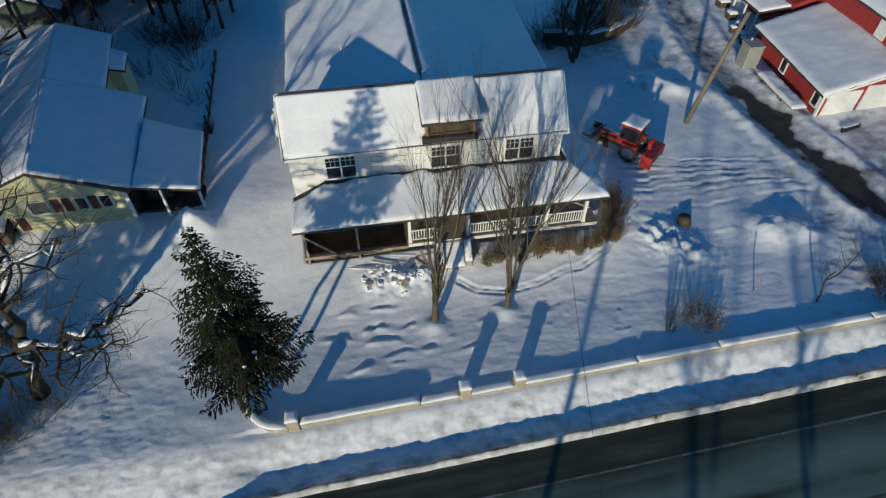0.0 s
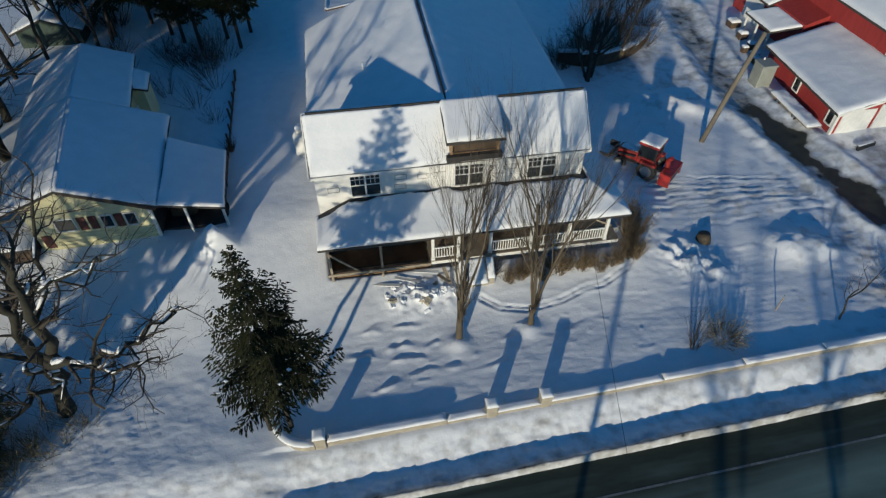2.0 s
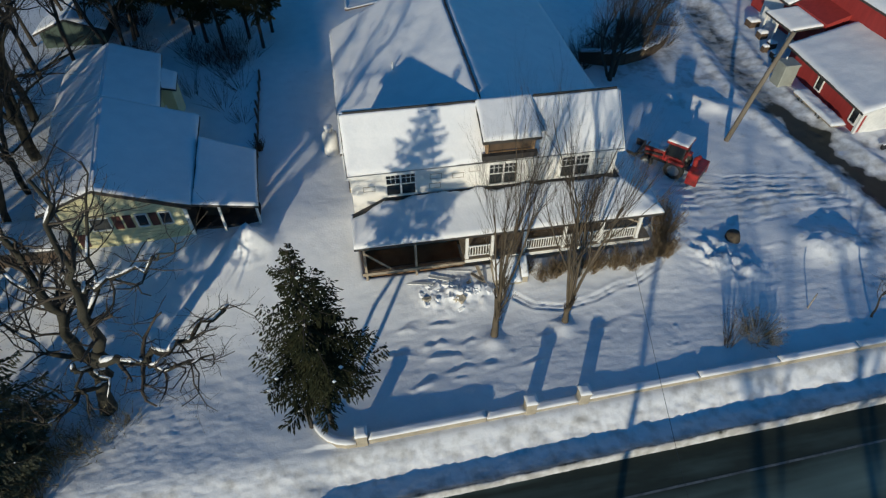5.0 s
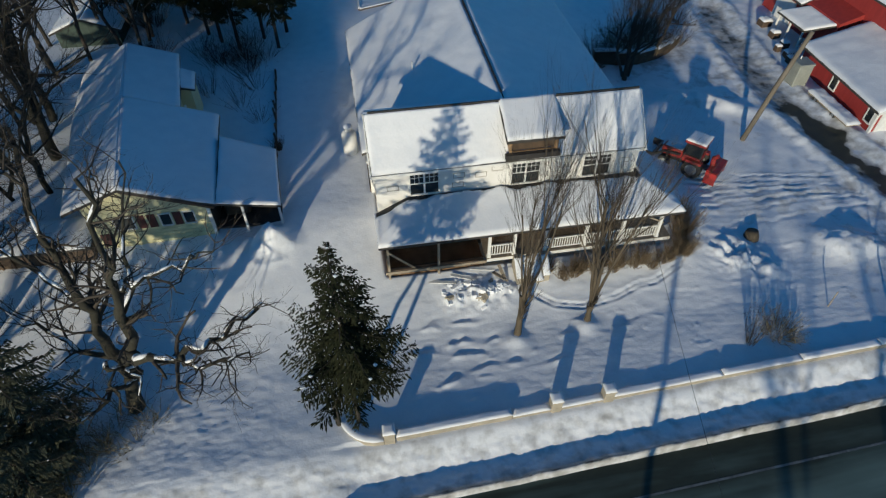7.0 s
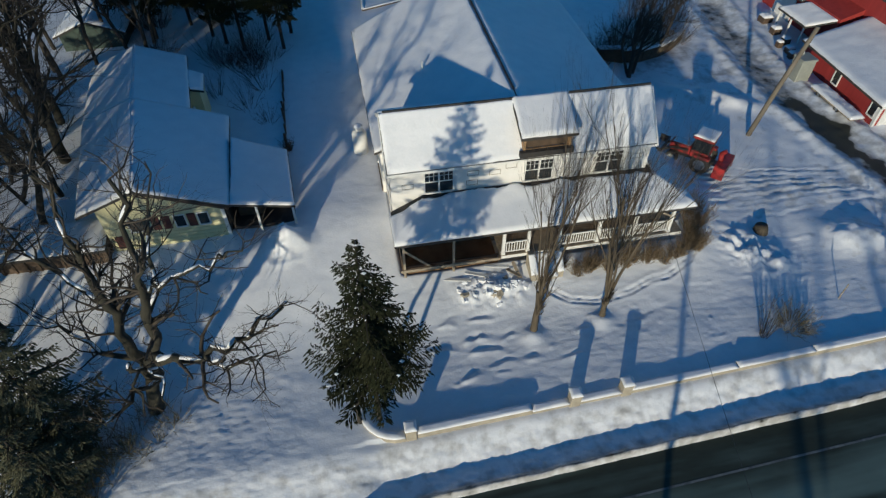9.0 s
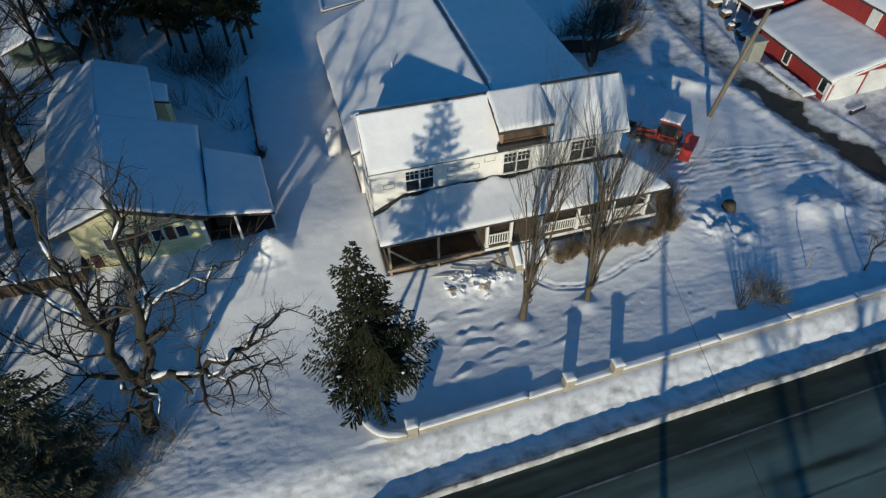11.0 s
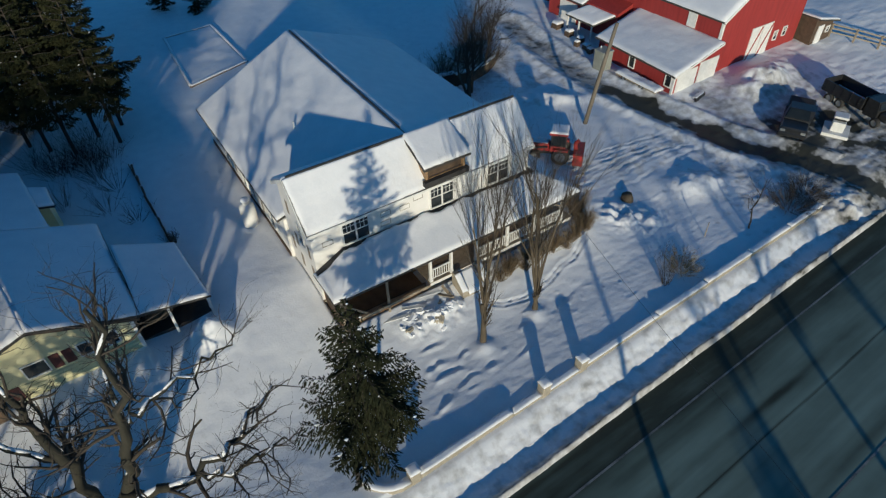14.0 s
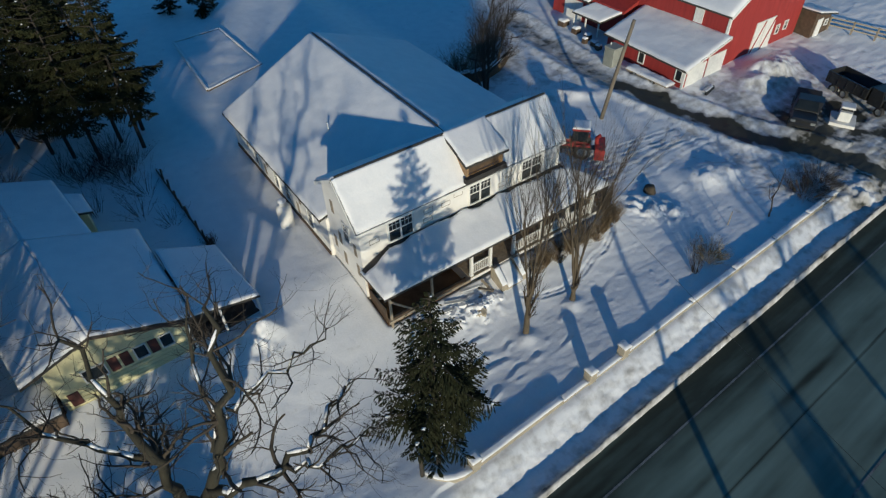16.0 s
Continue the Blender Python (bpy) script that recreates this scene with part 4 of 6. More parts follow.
cpart(Shape().beam((-12.4, 1.7, 5.62), (-8.3, 1.9, 3.8), 0.05, 0.14), "eave_board", DARKWOOD, "dark shaded eave board")
fz = gz(-6.9, 3.0)
# dark floor, blocks and screen added to stand for the shade inside the carport
cpart(Shape().box(-8.6, 2.45, fz - 0.4, -5.05, 5.8, fz + 0.22), "carport_floor", MEMBRANE, "added floor, coloured black for the carport's shade")
cpart(Shape().box(-8.3, 3.4, fz + 0.22, -6.9, 4.6, fz + 0.9, b=0.12).box(-6.6, 3.8, fz + 0.22, -5.7, 4.9, fz + 0.7, b=0.1), "stored_clutter", DARKWOOD, "added blocks, coloured dark for the carport's shade")
cpart(Shape().box(-8.69, 2.2, 0.8, -8.61, 6.4, 3.4).box(-8.6, 5.8, 0.8, -5.5, 5.9, 3.0), "carport_screen", MEMBRANE, "added screen, black for the shade inside the carport")
cpart(Shape().box(-11.6, 13.3, 0.8, -10.75, 15.0, 4.35), "bay_wall", COTTAGE, "pale side bay")
r, s = roof_side(cottage, [(-10.42, 13.1, 4.45), (-10.6, 15.2, 4.5), (-11.65, 15.4, 4.85), (-11.3, 12.9, 4.8)], "snow on the side bay", 0.15, 16, 10, 56, name="bay_roof")
under(r, cottage)
window(cottage, (-11.15, 12.0, 3.3), 90, 0.9, 1.0, 1)


# ---- trees ----
def wander(rng, start, way, length, steps, bend, lift):
    pts, d = [Vector(start)], Vector(way).normalized()
    for k in range(steps):
        d = (d + Vector((rng.uniform(-bend, bend), rng.uniform(-bend, bend), rng.uniform(-bend, bend) + lift))).normalized()
        pts.append(pts[-1] + d * length / steps)
    return pts


def grow(rng, out, start, way, length, radius, level, depth, bend, lift, spread, kids):
    steps = max(4, int(7 - level))
    pts = wander(rng, start, way, length, steps, bend, lift)
    tip = radius * (0.45 if level < depth else 0.25)
    radii = [radius + (tip - radius) * i / steps for i in range(steps + 1)]
    out[min(level, 2)].tube(pts, radii, 8 if level == 0 else 6 if level == 1 else 4 if level == 2 else 3, cap=level < 2)
    if level >= depth:
        return
    for k in range(kids[level]):
        i = rng.uniform(0.35 if level == 0 else 0.2, 1.0) * steps
        a = int(min(i, steps - 1))
        p = pts[a].lerp(pts[a + 1], min(i - a, 1))
        d = (pts[a + 1] - pts[a]).normalized()
        side = Vector((rng.uniform(-1, 1), rng.uniform(-1, 1), rng.uniform(-0.35, 0.7))).normalized()
        grow(rng, out, p, d * (1 - spread) + side * spread, length * rng.uniform(0.42, 0.68), radii[a] * rng.uniform(0.38, 0.58), level + 1, depth, bend, lift, spread, kids)


def bare_tree(name, at, stems, label, category="tree", seed=0, depth=4, bend=0.18, lift=0.06, spread=0.5, kids=(6, 5, 5, 4), material=None, group=""):
    """stems: (way, length, radius) of the trunks from the foot."""
    rng = random.Random(seed)
    t = empty(name, at, label, category, group)
    out = [Shape(), Shape(), Shape()]
    for foot, way, length, radius in stems:
        grow(rng, out, Vector(at) + Vector(foot), way, length, radius, 0, depth, bend, lift, spread, kids)
    for sh, nm, m in zip(out, ("trunk", "limb_system", "twig_tangle"), (material or BARK, material or BARK, TWIG)):
        under(sh.end(nm, m, None, "", True), t)
    return t


def spruce(at, height, width, seed, label, open_foot=0.4, lean=(0, 0), group="", feet=(), waist=0.0, leaf_mat=None, thin=1.0, taper=0.84):
    rng = random.Random(seed)
    at = Vector(at)
    t = empty("spruce_tree", at, label, "conifer", group)
    top = at + Vector((lean[0], lean[1], height))
    if feet:
        for fx, fy in feet:
            under(Shape().tube([(fx, fy, at.z - 0.3), (fx, fy, at.z + 1.6), at.lerp(top, 0.3), at.lerp(top, 0.45)], [0.12, 0.11, 0.09, 0.06], 8).end("trunk", BARK, None, "", True), t)
        under(Shape().tube([at.lerp(top, 0.28), at.lerp(top, 0.6), top], [0.12, 0.08, 0.015], 8).end("trunk", BARK, None, "", True), t)
    else:
        under(Shape().tube([at - Vector((0, 0, 0.3)), at.lerp(top, 0.5), top], [0.15, 0.09, 0.015], 8).end("trunk", BARK, None, "", True), t)
    wood, leaf, cap = Shape(), Shape(), Shape()
    z, turn, k = open_foot, rng.uniform(0, 6), 0
    while z < height - 0.12:
        f = z / height
        reach = min(width, 1.42 * width * (1 - f) ** taper) * (1.0 if f > 0.22 else 0.88) + 0.04
        if waist:
            reach *= 0.34 + 0.66 * float(ease(f, 0.12, waist))
        turn += 2.399963 + rng.uniform(-0.35, 0.35)
        k += 1
        a = turn
        lobe = 1 + 0.14 * math.sin(2 * a + seed + 1.7 * f) + 0.12 * math.sin(5 * a + 9 * f + seed)
        r = reach * lobe * rng.choice((0.55, 0.8, 0.95, 1.0, 1.05, 1.15)) * rng.uniform(0.88, 1.06)
        base = at.lerp(top, min(1, z / height))
        out = Vector((math.cos(a), math.sin(a), 0))
        side = Vector((-out.y, out.x, 0))
        droop = -0.42 + 0.95 * f + rng.uniform(-0.12, 0.12)
        pts = [base, base + out * r * 0.4 + Vector((0, 0, r * droop * 0.5)), base + out * r * 0.8 + Vector((0, 0, r * droop * 0.72)), base + out * r + Vector((0, 0, r * droop * 0.72 + 0.10 * r))]
        wood.tube(pts, [0.035, 0.022, 0.01, 0.004], 3, False)
        n = max(5, int(r / 0.075))
        for i in range(n):
            s = 0.12 + 0.88 * (i + rng.random()) / n
            q = 0 if s < 0.4 else 1 if s < 0.8 else 2
            p = pts[q].lerp(pts[q + 1], min(1, (s - (0, 0.4, 0.8)[q]) / (0.4, 0.4, 0.2)[q]))
            for sg in (-1, 1):
                # a side spray that hangs below the bough, feathered with long drooping tufts
                size = min(0.80, 0.36 * r * (1.1 - s) + 0.06 + 0.05 * r) * rng.uniform(0.6, 1.15)
                way = (out * rng.uniform(0.45, 0.8) + side * sg * rng.uniform(0.5, 0.9) + Vector((0, 0, -rng.uniform(0.1, 0.5)))).normalized()
                m = max(2, int(size / 0.10))
                for j in range(m):
                    c = p + way * size * (j + rng.random() * 0.8) / m + Vector((0, 0, -0.16 * size * (j / m) ** 2))
                    d = (way + Vector((rng.uniform(-0.3, 0.3), rng.uniform(-0.3, 0.3), rng.uniform(-0.9, 0.0)))).normalized()
                    w = d.cross(Vector((rng.uniform(-0.4, 0.4), rng.uniform(-0.4, 0.4), 1))).normalized()
                    ln, wd = rng.uniform(0.6, 1.1) * min(0.25, 0.10 + 0.11 * r), rng.uniform(0.022, 0.038)
                    leaf.add([c, c + d * ln * 0.45 + w * wd, c + d * ln, c + d * ln * 0.45 - w * wd], [(0, 1, 2, 3)])
                    w = w.cross(d)
                    leaf.add([c, c + d * ln * 0.45 + w * wd, c + d * ln * 0.9, c + d * ln * 0.45 - w * wd * 1.5], [(0, 1, 2, 3)])
            if rng.random() < 0.014:
                c, g = p + Vector((0, 0, 0.05)), rng.uniform(0.5, 1.2)
                cap.add([c + Vector((0.09, 0, 0)) * g, c + Vector((0, 0.07, 0.01)) * g, c + Vector((-0.08, 0.02, 0)) * g, c + Vector((0, -0.07, 0)) * g, c + Vector((0, 0, 0.05)) * g], [(0, 1, 4), (1, 2, 4), (2, 3, 4), (3, 0, 4), (3, 2, 1, 0)])
        z += rng.uniform(0.06, 0.13) * (1.0 if f < 0.8 else 0.75) * thin
    under(wood.end("bough", BARK), t)
    tagged(under(leaf.end("needle_mass", leaf_mat or NEEDLE), t), kind="stuff")
    if cap.v:
        tagged(under(cap.end("snow_dusting", SNOW), t), kind="stuff")
    return t


spruce((-1.85, -9.6, gz(-1.85, -9.6)), 11.3, 2.55, 3, "dark green spruce at the end of the garden wall", 3.0, lean=(0.1, 0.1), feet=((-2.75, -9.6), (-1.85, -9.6)), waist=0.42, thin=0.95)
def maple(x, y, fork, seed, label, ways):
    stems = [((0, 0, -0.2), (0.05, 0.05, 1), fork + 0.5, 0.20)]
    for dx, dy, ln, r in ways:
        stems.append(((0.05 * fork, 0.05 * fork, fork * 0.9), (dx, dy, 1), ln, r))
    return bare_tree("maple_tree", (x, y, gz(x, y)), stems, label, seed=seed, depth=4, bend=0.07, lift=0.12, spread=0.30, kids=(7, 6, 5, 3), material=BARK2, group="young trees in the yard")


maple(6.35, -6.2, 2.5, 11, "young bare maple in the snowy front yard", ((0.02, 0.05, 6.2, 0.085), (-0.20, 0.10, 5.4, 0.06), (0.24, 0.08, 5.6, 0.065), (0.08, 0.22, 5.6, 0.055), (-0.05, -0.1, 5.0, 0.05)))
maple(10.1, -5.95, 0.7, 12, "young bare maple forking near the snow", ((0.02, 0.08, 7.4, 0.10), (-0.12, 0.06, 6.8, 0.085), (0.30, 0.10, 6.8, 0.085), (0.14, 0.15, 6.6, 0.07), (-0.04, -0.1, 5.4, 0.05)))



def old_tree():
    """The spreading old tree: a short bole, two leaders and long side limbs that carry snow."""
    rng = random.Random(21)
    foot = Vector((-11.9, -7.2, gz(-11.9, -7.2)))
    t = empty("old_tree", foot, "old bare tree with snow lying on its spreading limbs", "tree")
    out = [Shape(), Shape(), Shape()]
    bole = [foot - Vector((0, 0, 0.3)), Vector((-11.6, -7.2, 1.4)), Vector((-11.25, -7.1, 2.6))]
    out[0].tube(bole, [0.40, 0.29, 0.26], 10)
    limbs = [
        ([(-11.2, -7.1, 2.4), (-11.4, -6.9, 4.2), (-11.5, -6.6, 6.2), (-11.6, -6.3, 8.2), (-11.5, -6.3, 10.2), (-11.9, -5.6, 12.5)], 0.24, 13),
        ([(-11.1, -7.1, 2.4), (-10.4, -7.6, 4.8), (-9.6, -8.1, 7.2), (-9.0, -8.4, 9.4), (-8.5, -8.9, 11.6), (-8.2, -8.7, 14.2)], 0.24, 13),
        ([(-10.45, -7.6, 4.5), (-10.0, -8.3, 5.0), (-8.05, -8.95, 5.75), (-6.7, -9.0, 6.6), (-5.3, -8.5, 7.0), (-4.6, -8.2, 7.4)], 0.19, 7),
        ([(-8.05, -8.95, 5.75), (-7.2, -9.5, 6.2), (-6.5, -10.0, 6.6), (-5.6, -10.3, 7.2), (-4.9, -10.6, 7.4)], 0.10, 8),
        ([(-9.0, -8.4, 9.3), (-8.2, -8.0, 9.4), (-7.2, -8.0, 9.6), (-6.1, -8.6, 10.6), (-5.2, -8.8, 11.3)], 0.09, 6),
        ([(-11.3, -7.0, 3.4), (-12.6, -7.0, 4.6), (-13.8, -6.4, 5.6), (-14.8, -6.2, 7.2)], 0.12, 7),
        ([(-11.5, -6.6, 6.4), (-12.8, -5.8, 7.4), (-13.8, -5.4, 9.0), (-14.4, -5.2, 11.0)], 0.12, 7),
        ([(-9.6, -8.1, 7.2), (-9.2, -6.8, 8.6), (-8.8, -6.0, 10.4), (-8.4, -5.4, 12.4)], 0.10, 7),
        ([(-11.0, -7.3, 3.0), (-10.6, -7.9, 3.9), (-10.35, -8.4, 3.6), (-10.3, -8.8, 2.4)], 0.09, 0),
        ([(-11.3, -7.2, 3.2), (-11.2, -8.0, 4.6), (-11.1, -8.7, 4.2), (-11.2, -9.1, 2.6)], 0.10, 0),
        ([(-11.1, -7.2, 2.3), (-11.6, -8.2, 3.0), (-12.2, -9.2, 3.1), (-12.6, -10.0, 3.6)], 0.11, 6),
    ]
    for pts, r0, kids in limbs:
        pts = [Vector(p) for p in pts]
        fine = []
        for a, b in zip(pts, pts[1:]):
            for k in range(3):
                fine.append(a.lerp(b, k / 3) + Vector([rng.uniform(-0.24, 0.24) for _ in range(3)]) * (1 if k else 0.5))
        fine.append(pts[-1])
        n = len(fine) - 1
        radii = [1.15 * r0 * (1 - 0.80 * i / n) for i in range(n + 1)]
        out[1].tube(fine, radii, 8)
        for k in range(int(kids * 1.8)):
            i = rng.randint(max(2, n // 3), n)
            side = Vector((rng.uniform(-1, 1), rng.uniform(-1, 1), rng.uniform(-0.2, 0.8))).normalized()
            d = (fine[i] - fine[i - 1]).normalized()
            grow(rng, out, fine[i], d * 0.35 + side * 0.65, rng.uniform(1.0, 2.4), radii[i] * rng.uniform(0.35, 0.55) + 0.008, 2, 4, 0.46, 0.02, 0.6, (0, 0, 5, 3))
        for i in range(n):
            d = fine[i + 1] - fine[i]
            flat = math.hypot(d.x, d.y) / max(d.length, 1e-6)
            if flat > 0.55 and radii[i] > 0.04 and rng.random() < 0.65:
                up = Vector((0, 0, radii[i] * 0.75))
                under(Shape().tube([fine[i] + up, fine[i].lerp(fine[i + 1], 0.5) + up * 1.15, fine[i + 1] + up], [radii[i] * 0.5, radii[i] * 0.72, radii[i + 1] * 0.5], 6).end("snow_strip", SNOW, None, "", True), t)
    for sh, nm, m in zip(out, ("trunk", "limb_system", "twig_tangle"), (OLDBARK, OLDBARK, TWIG)):
        under(sh.end(nm, m, None, "", True), t)


old_tree()

# ---- pole ----
def roadside_pole(x, y, h):
    """A pole on the far verge of the road."""
    p = empty("utility_pole", (x, y, -0.6), "tall weathered wooden utility pole across the road", "utility pole", "utility poles")
    under(Shape().tube([(x, y, -1.0), (x, y, h)], [0.17, 0.12], 10).end("shaft", POLE, None, "", True), p)
    under(Shape().beam((x - 1.1, y, h - 0.6), (x + 1.1, y, h - 0.6), 0.1, 0.12).end("crossarm", POLE), p)
    return p


roadside_pole(4.2, -24.9, 10.5)
roadside_pole(1.2, -62.0, 10.0)
wire = empty("service_wire", (13.6, 0.1, 6.0), "thin black service wire strung to the house", "wire")
under(Shape().tube([(13.6 - 12.4 * k / 24, 0.1 - 62.1 * k / 24, 6.1 + 3.6 * k / 24 - 4.2 * 4 * (k / 24) * (1 - k / 24) * 0.72) for k in range(25)], [0.009] * 25, 5).end("cable", BLACK), wire)
# never in view: added and spaced so that their shadows stripe the road
for k, (x, y, h) in enumerate(((7.1, -33.0, 10.0), (11.8, -33.0, 10.0), (16.8, -34.0, 11.0))):
    bare_tree("far_verge_tree", (x, y, -0.6), [((0, 0, -0.2), (0.02, 0.0, 1), h * 0.62, 0.18), ((0, 0, h * 0.3), (0.3, 0.1, 1), h * 0.5, 0.10), ((0, 0, h * 0.35), (-0.3, 0.1, 1), h * 0.5, 0.09)], "unseen bare tree added on the far verge to shadow the road", seed=200 + k, depth=3, bend=0.14, kids=(7, 5, 4), group="trees on the far verge")

pole = empty("utility_pole", (25.22, 6.5, 0.6), "tall weathered wooden utility pole", "utility pole")
under(Shape().tube([(25.22, 6.5, 0.2), (25.8, 6.2, 4.8), (26.4, 5.95, 8.7)], [0.17, 0.155, 0.13], 10).end("shaft", POLE, None, "", True), pole)


# ---- farm yard ----
def wheel(parent, at, r, w, turn=0.0, name="wheel", hub=None):
    """A tyre with a rim inside, its axle along y before it is turned."""
    o = Shape()
    prof = [(-w / 2, r * 0.62), (-w / 2, r * 0.93), (-w * 0.36, r), (w * 0.36, r), (w / 2, r * 0.93), (w / 2, r * 0.62)]
    n = 20
    vs, fs = [], []
    for k in range(n):
        a = 2 * math.pi * k / n
        vs += [(rr * math.cos(a), yy, rr * math.sin(a)) for yy, rr in prof]
    for k in range(n):
        for i in range(5):
            a, b = k * 6 + i, ((k + 1) % n) * 6 + i
            fs.append((a, b, b + 1, a + 1))
    m = pose(*at, 0, 0, turn)
    ob = Shape().add([m @ Vector(v) for v in vs], fs).end(name, RUBBER, None, "", True)
    under(ob, parent)
    c = Shape().tube([m @ Vector((0, -w * 0.33, 0)), m @ Vector((0, w * 0.33, 0))], [r * 0.63, r * 0.63], 16)
    under(c.end("rim", hub or STEEL), ob)
    return ob


def tractor(at, turn):
    t = empty("tractor", at, "compact red cab tractor with a rear snow blower and snowy roof", "tractor", turn=turn)
    M = t.matrix_world

    def p(shape, name, material, label="", smooth=False, parent=None):
        ob = shape.end(name, material, None, label, smooth)
        ob.matrix_world = M
        return under(ob, parent or t)

    p(Shape().box(0.35, -0.36, 0.75, 1.75, 0.36, 1.32, b=0.1), "hood", TRED, "red hood")
    p(Shape().box(-0.75, -0.3, 0.5, 1.7, 0.3, 0.8, b=0.05), "chassis", BLACK)
    cab = p(Shape().box(-0.75, -0.62, 0.9, 0.35, 0.62, 1.35, b=0.05), "cab_base", TRED, "red cab base")
    for x in (-0.72, 0.28):
        for y in (-0.58, 0.58):
            p(Shape().box(x - 0.04, y - 0.04, 1.35, x + 0.04, y + 0.04, 2.25), "cab_post", BLACK, parent=cab)
    p(Shape().box(-0.68, -0.56, 1.36, 0.24, 0.56, 2.22), "cab_glass", GLASS, parent=cab)
    rf = p(Shape().box(-0.85, -0.7, 2.25, 0.45, 0.7, 2.4, b=0.05), "cab_roof", TRED, "red cab roof")
    p(slab((-0.84, -0.69, 2.402), (0.44, -0.69, 2.402), (0.44, 0.69, 2.402), (-0.84, 0.69, 2.402), 0.09, 12, 12, 0.02, 3), "snow_cap", SNOW, "", True, rf)
    for y in (-0.72, 0.72):
        p(Shape().box(-0.95, y - 0.2, 1.1, 0.05, y + 0.2, 1.24, b=0.05), "fender", TRED)
        ob = wheel(t, (0, 0, 0), 0.62, 0.36, 0)
        ob.matrix_world = M @ pose(-0.45, y, 0.62)
        ob.children[0].matrix_world = ob.matrix_world
        ob = wheel(t, (0, 0, 0), 0.40, 0.26, 0)
        ob.matrix_world = M @ pose(1.35, y * 0.85, 0.40)
        ob.children[0].matrix_world = ob.matrix_world
    bl = p(Shape().box(-2.05, -0.95, 0.15, -1.35, -0.88, 1.0).box(-2.05, 0.88, 0.15, -1.35, 0.95, 1.0).box(-1.55, -0.88, 0.15, -1.35, 0.88, 1.05).box(-2.05, -0.88, 0.85, -1.56, 0.88, 1.02), "blower_housing", TRED, "red snow blower housing")
    p(Shape().tube([(-1.45, 0.1, 1.0), (-1.4, 0.1, 1.5), (-1.6, 0.15, 1.75)], [0.16, 0.15, 0.13], 10), "chute", TRED, parent=bl)
    p(Shape().tube([(-1.8, -0.87, 0.5), (-1.8, 0.87, 0.5)], [0.24, 0.24], 10), "auger", BLACK, parent=bl)
    p(Shape().beam((-0.7, 0, 0.6), (-1.4, 0, 0.6), 0.5, 0.1), "hitch", BLACK)
    ld = p(Shape().box(2.05, -0.8, 0.25, 2.75, 0.8, 0.32).box(2.05, -0.8, 0.33, 2.12, 0.8, 0.85).box(2.05, -0.84, 0.25, 2.7, -0.8, 0.8).box(2.05, 0.8, 0.25, 2.7, 0.84, 0.8), "front_bucket", BLACK, "black front bucket")
    for y in (-0.5, 0.5):
        p(Shape().beam((0.5, y, 1.15), (1.5, y, 1.0), 0.08, 0.12).beam((1.5, y, 1.0), (2.08, y, 0.55), 0.08, 0.12), "loader_arm", BLACK, parent=ld)
    p(slab((0.5, -0.3, 1.325), (1.6, -0.3, 1.325), (1.6, 0.3, 1.325), (0.5, 0.3, 1.325), 0.05, 8, 6, 0.02, 6), "snow_patch", SNOW, "", True)
    return t


tractor((20.1, 4.15, gz(20.1, 4.15) - 0.03), 133)


def pickup(at, turn):
    t = empty("pickup_truck", at, "black pickup truck parked on the muddy yard", "truck", turn=turn)
    M = t.matrix_world

    def p(shape, name, material, label="", parent=None):
        ob = shape.end(name, material, None, label)
        ob.matrix_world = M
        return under(ob, parent or t)

    p(Shape().box(-2.7, -0.95, 0.45, 2.6, 0.95, 0.75, b=0.08), "lower_body", BLACK)
    p(Shape().box(1.1, -0.92, 0.75, 2.55, 0.92, 1.12, b=0.12), "bonnet", BLACK)
    cab = p(Shape().prism([(-0.7, -0.9, 0.75), (1.2, -0.9, 0.75), (1.1, -0.88, 1.15), (0.5, -0.74, 1.75), (-0.6, -0.74, 1.75), (-0.7, -0.88, 1.15)], (0, 0, 0), (0, 1.78, 0)), "cab", BLACK)
    p(Shape().prism([(1.06, -0.8, 1.2), (0.56, -0.7, 1.71), (0.58, 0.7, 1.73), (1.08, 0.8, 1.22)], (0.02, 0, 0.01), (0.06, 0, 0.03)), "windscreen", GLASS, parent=cab)
    bd = Shape().box(-2.65, -0.93, 0.75, -0.75, -0.85, 1.2).box(-2.65, 0.85, 0.75, -0.75, 0.93, 1.2).box(-2.7, -0.85, 0.75, -2.62, 0.85, 1.2)
    bed = p(bd, "bed_sides", BLACK)
    p(Shape().box(-2.62, -0.86, 1.2, -0.74, 0.86, 1.26, b=0.02), "bed_cover", RUBBER, "dark soft bed cover", bed)
    for x in (-1.75, 1.7):
        for y in (-0.84, 0.84):
            ob = wheel(t, (0, 0, 0), 0.4, 0.26)
            ob.matrix_world = M @ pose(x, y, 0.4)
            ob.children[0].matrix_world = ob.matrix_world
    for y in (-0.7, 0.7):
        p(Shape().box(2.56, y - 0.16, 0.8, 2.62, y + 0.16, 0.98), "headlight", STEEL, "clear headlight")
    return t


pickup((38.6, -2.7, gz(38.6, -2.7)), 206)


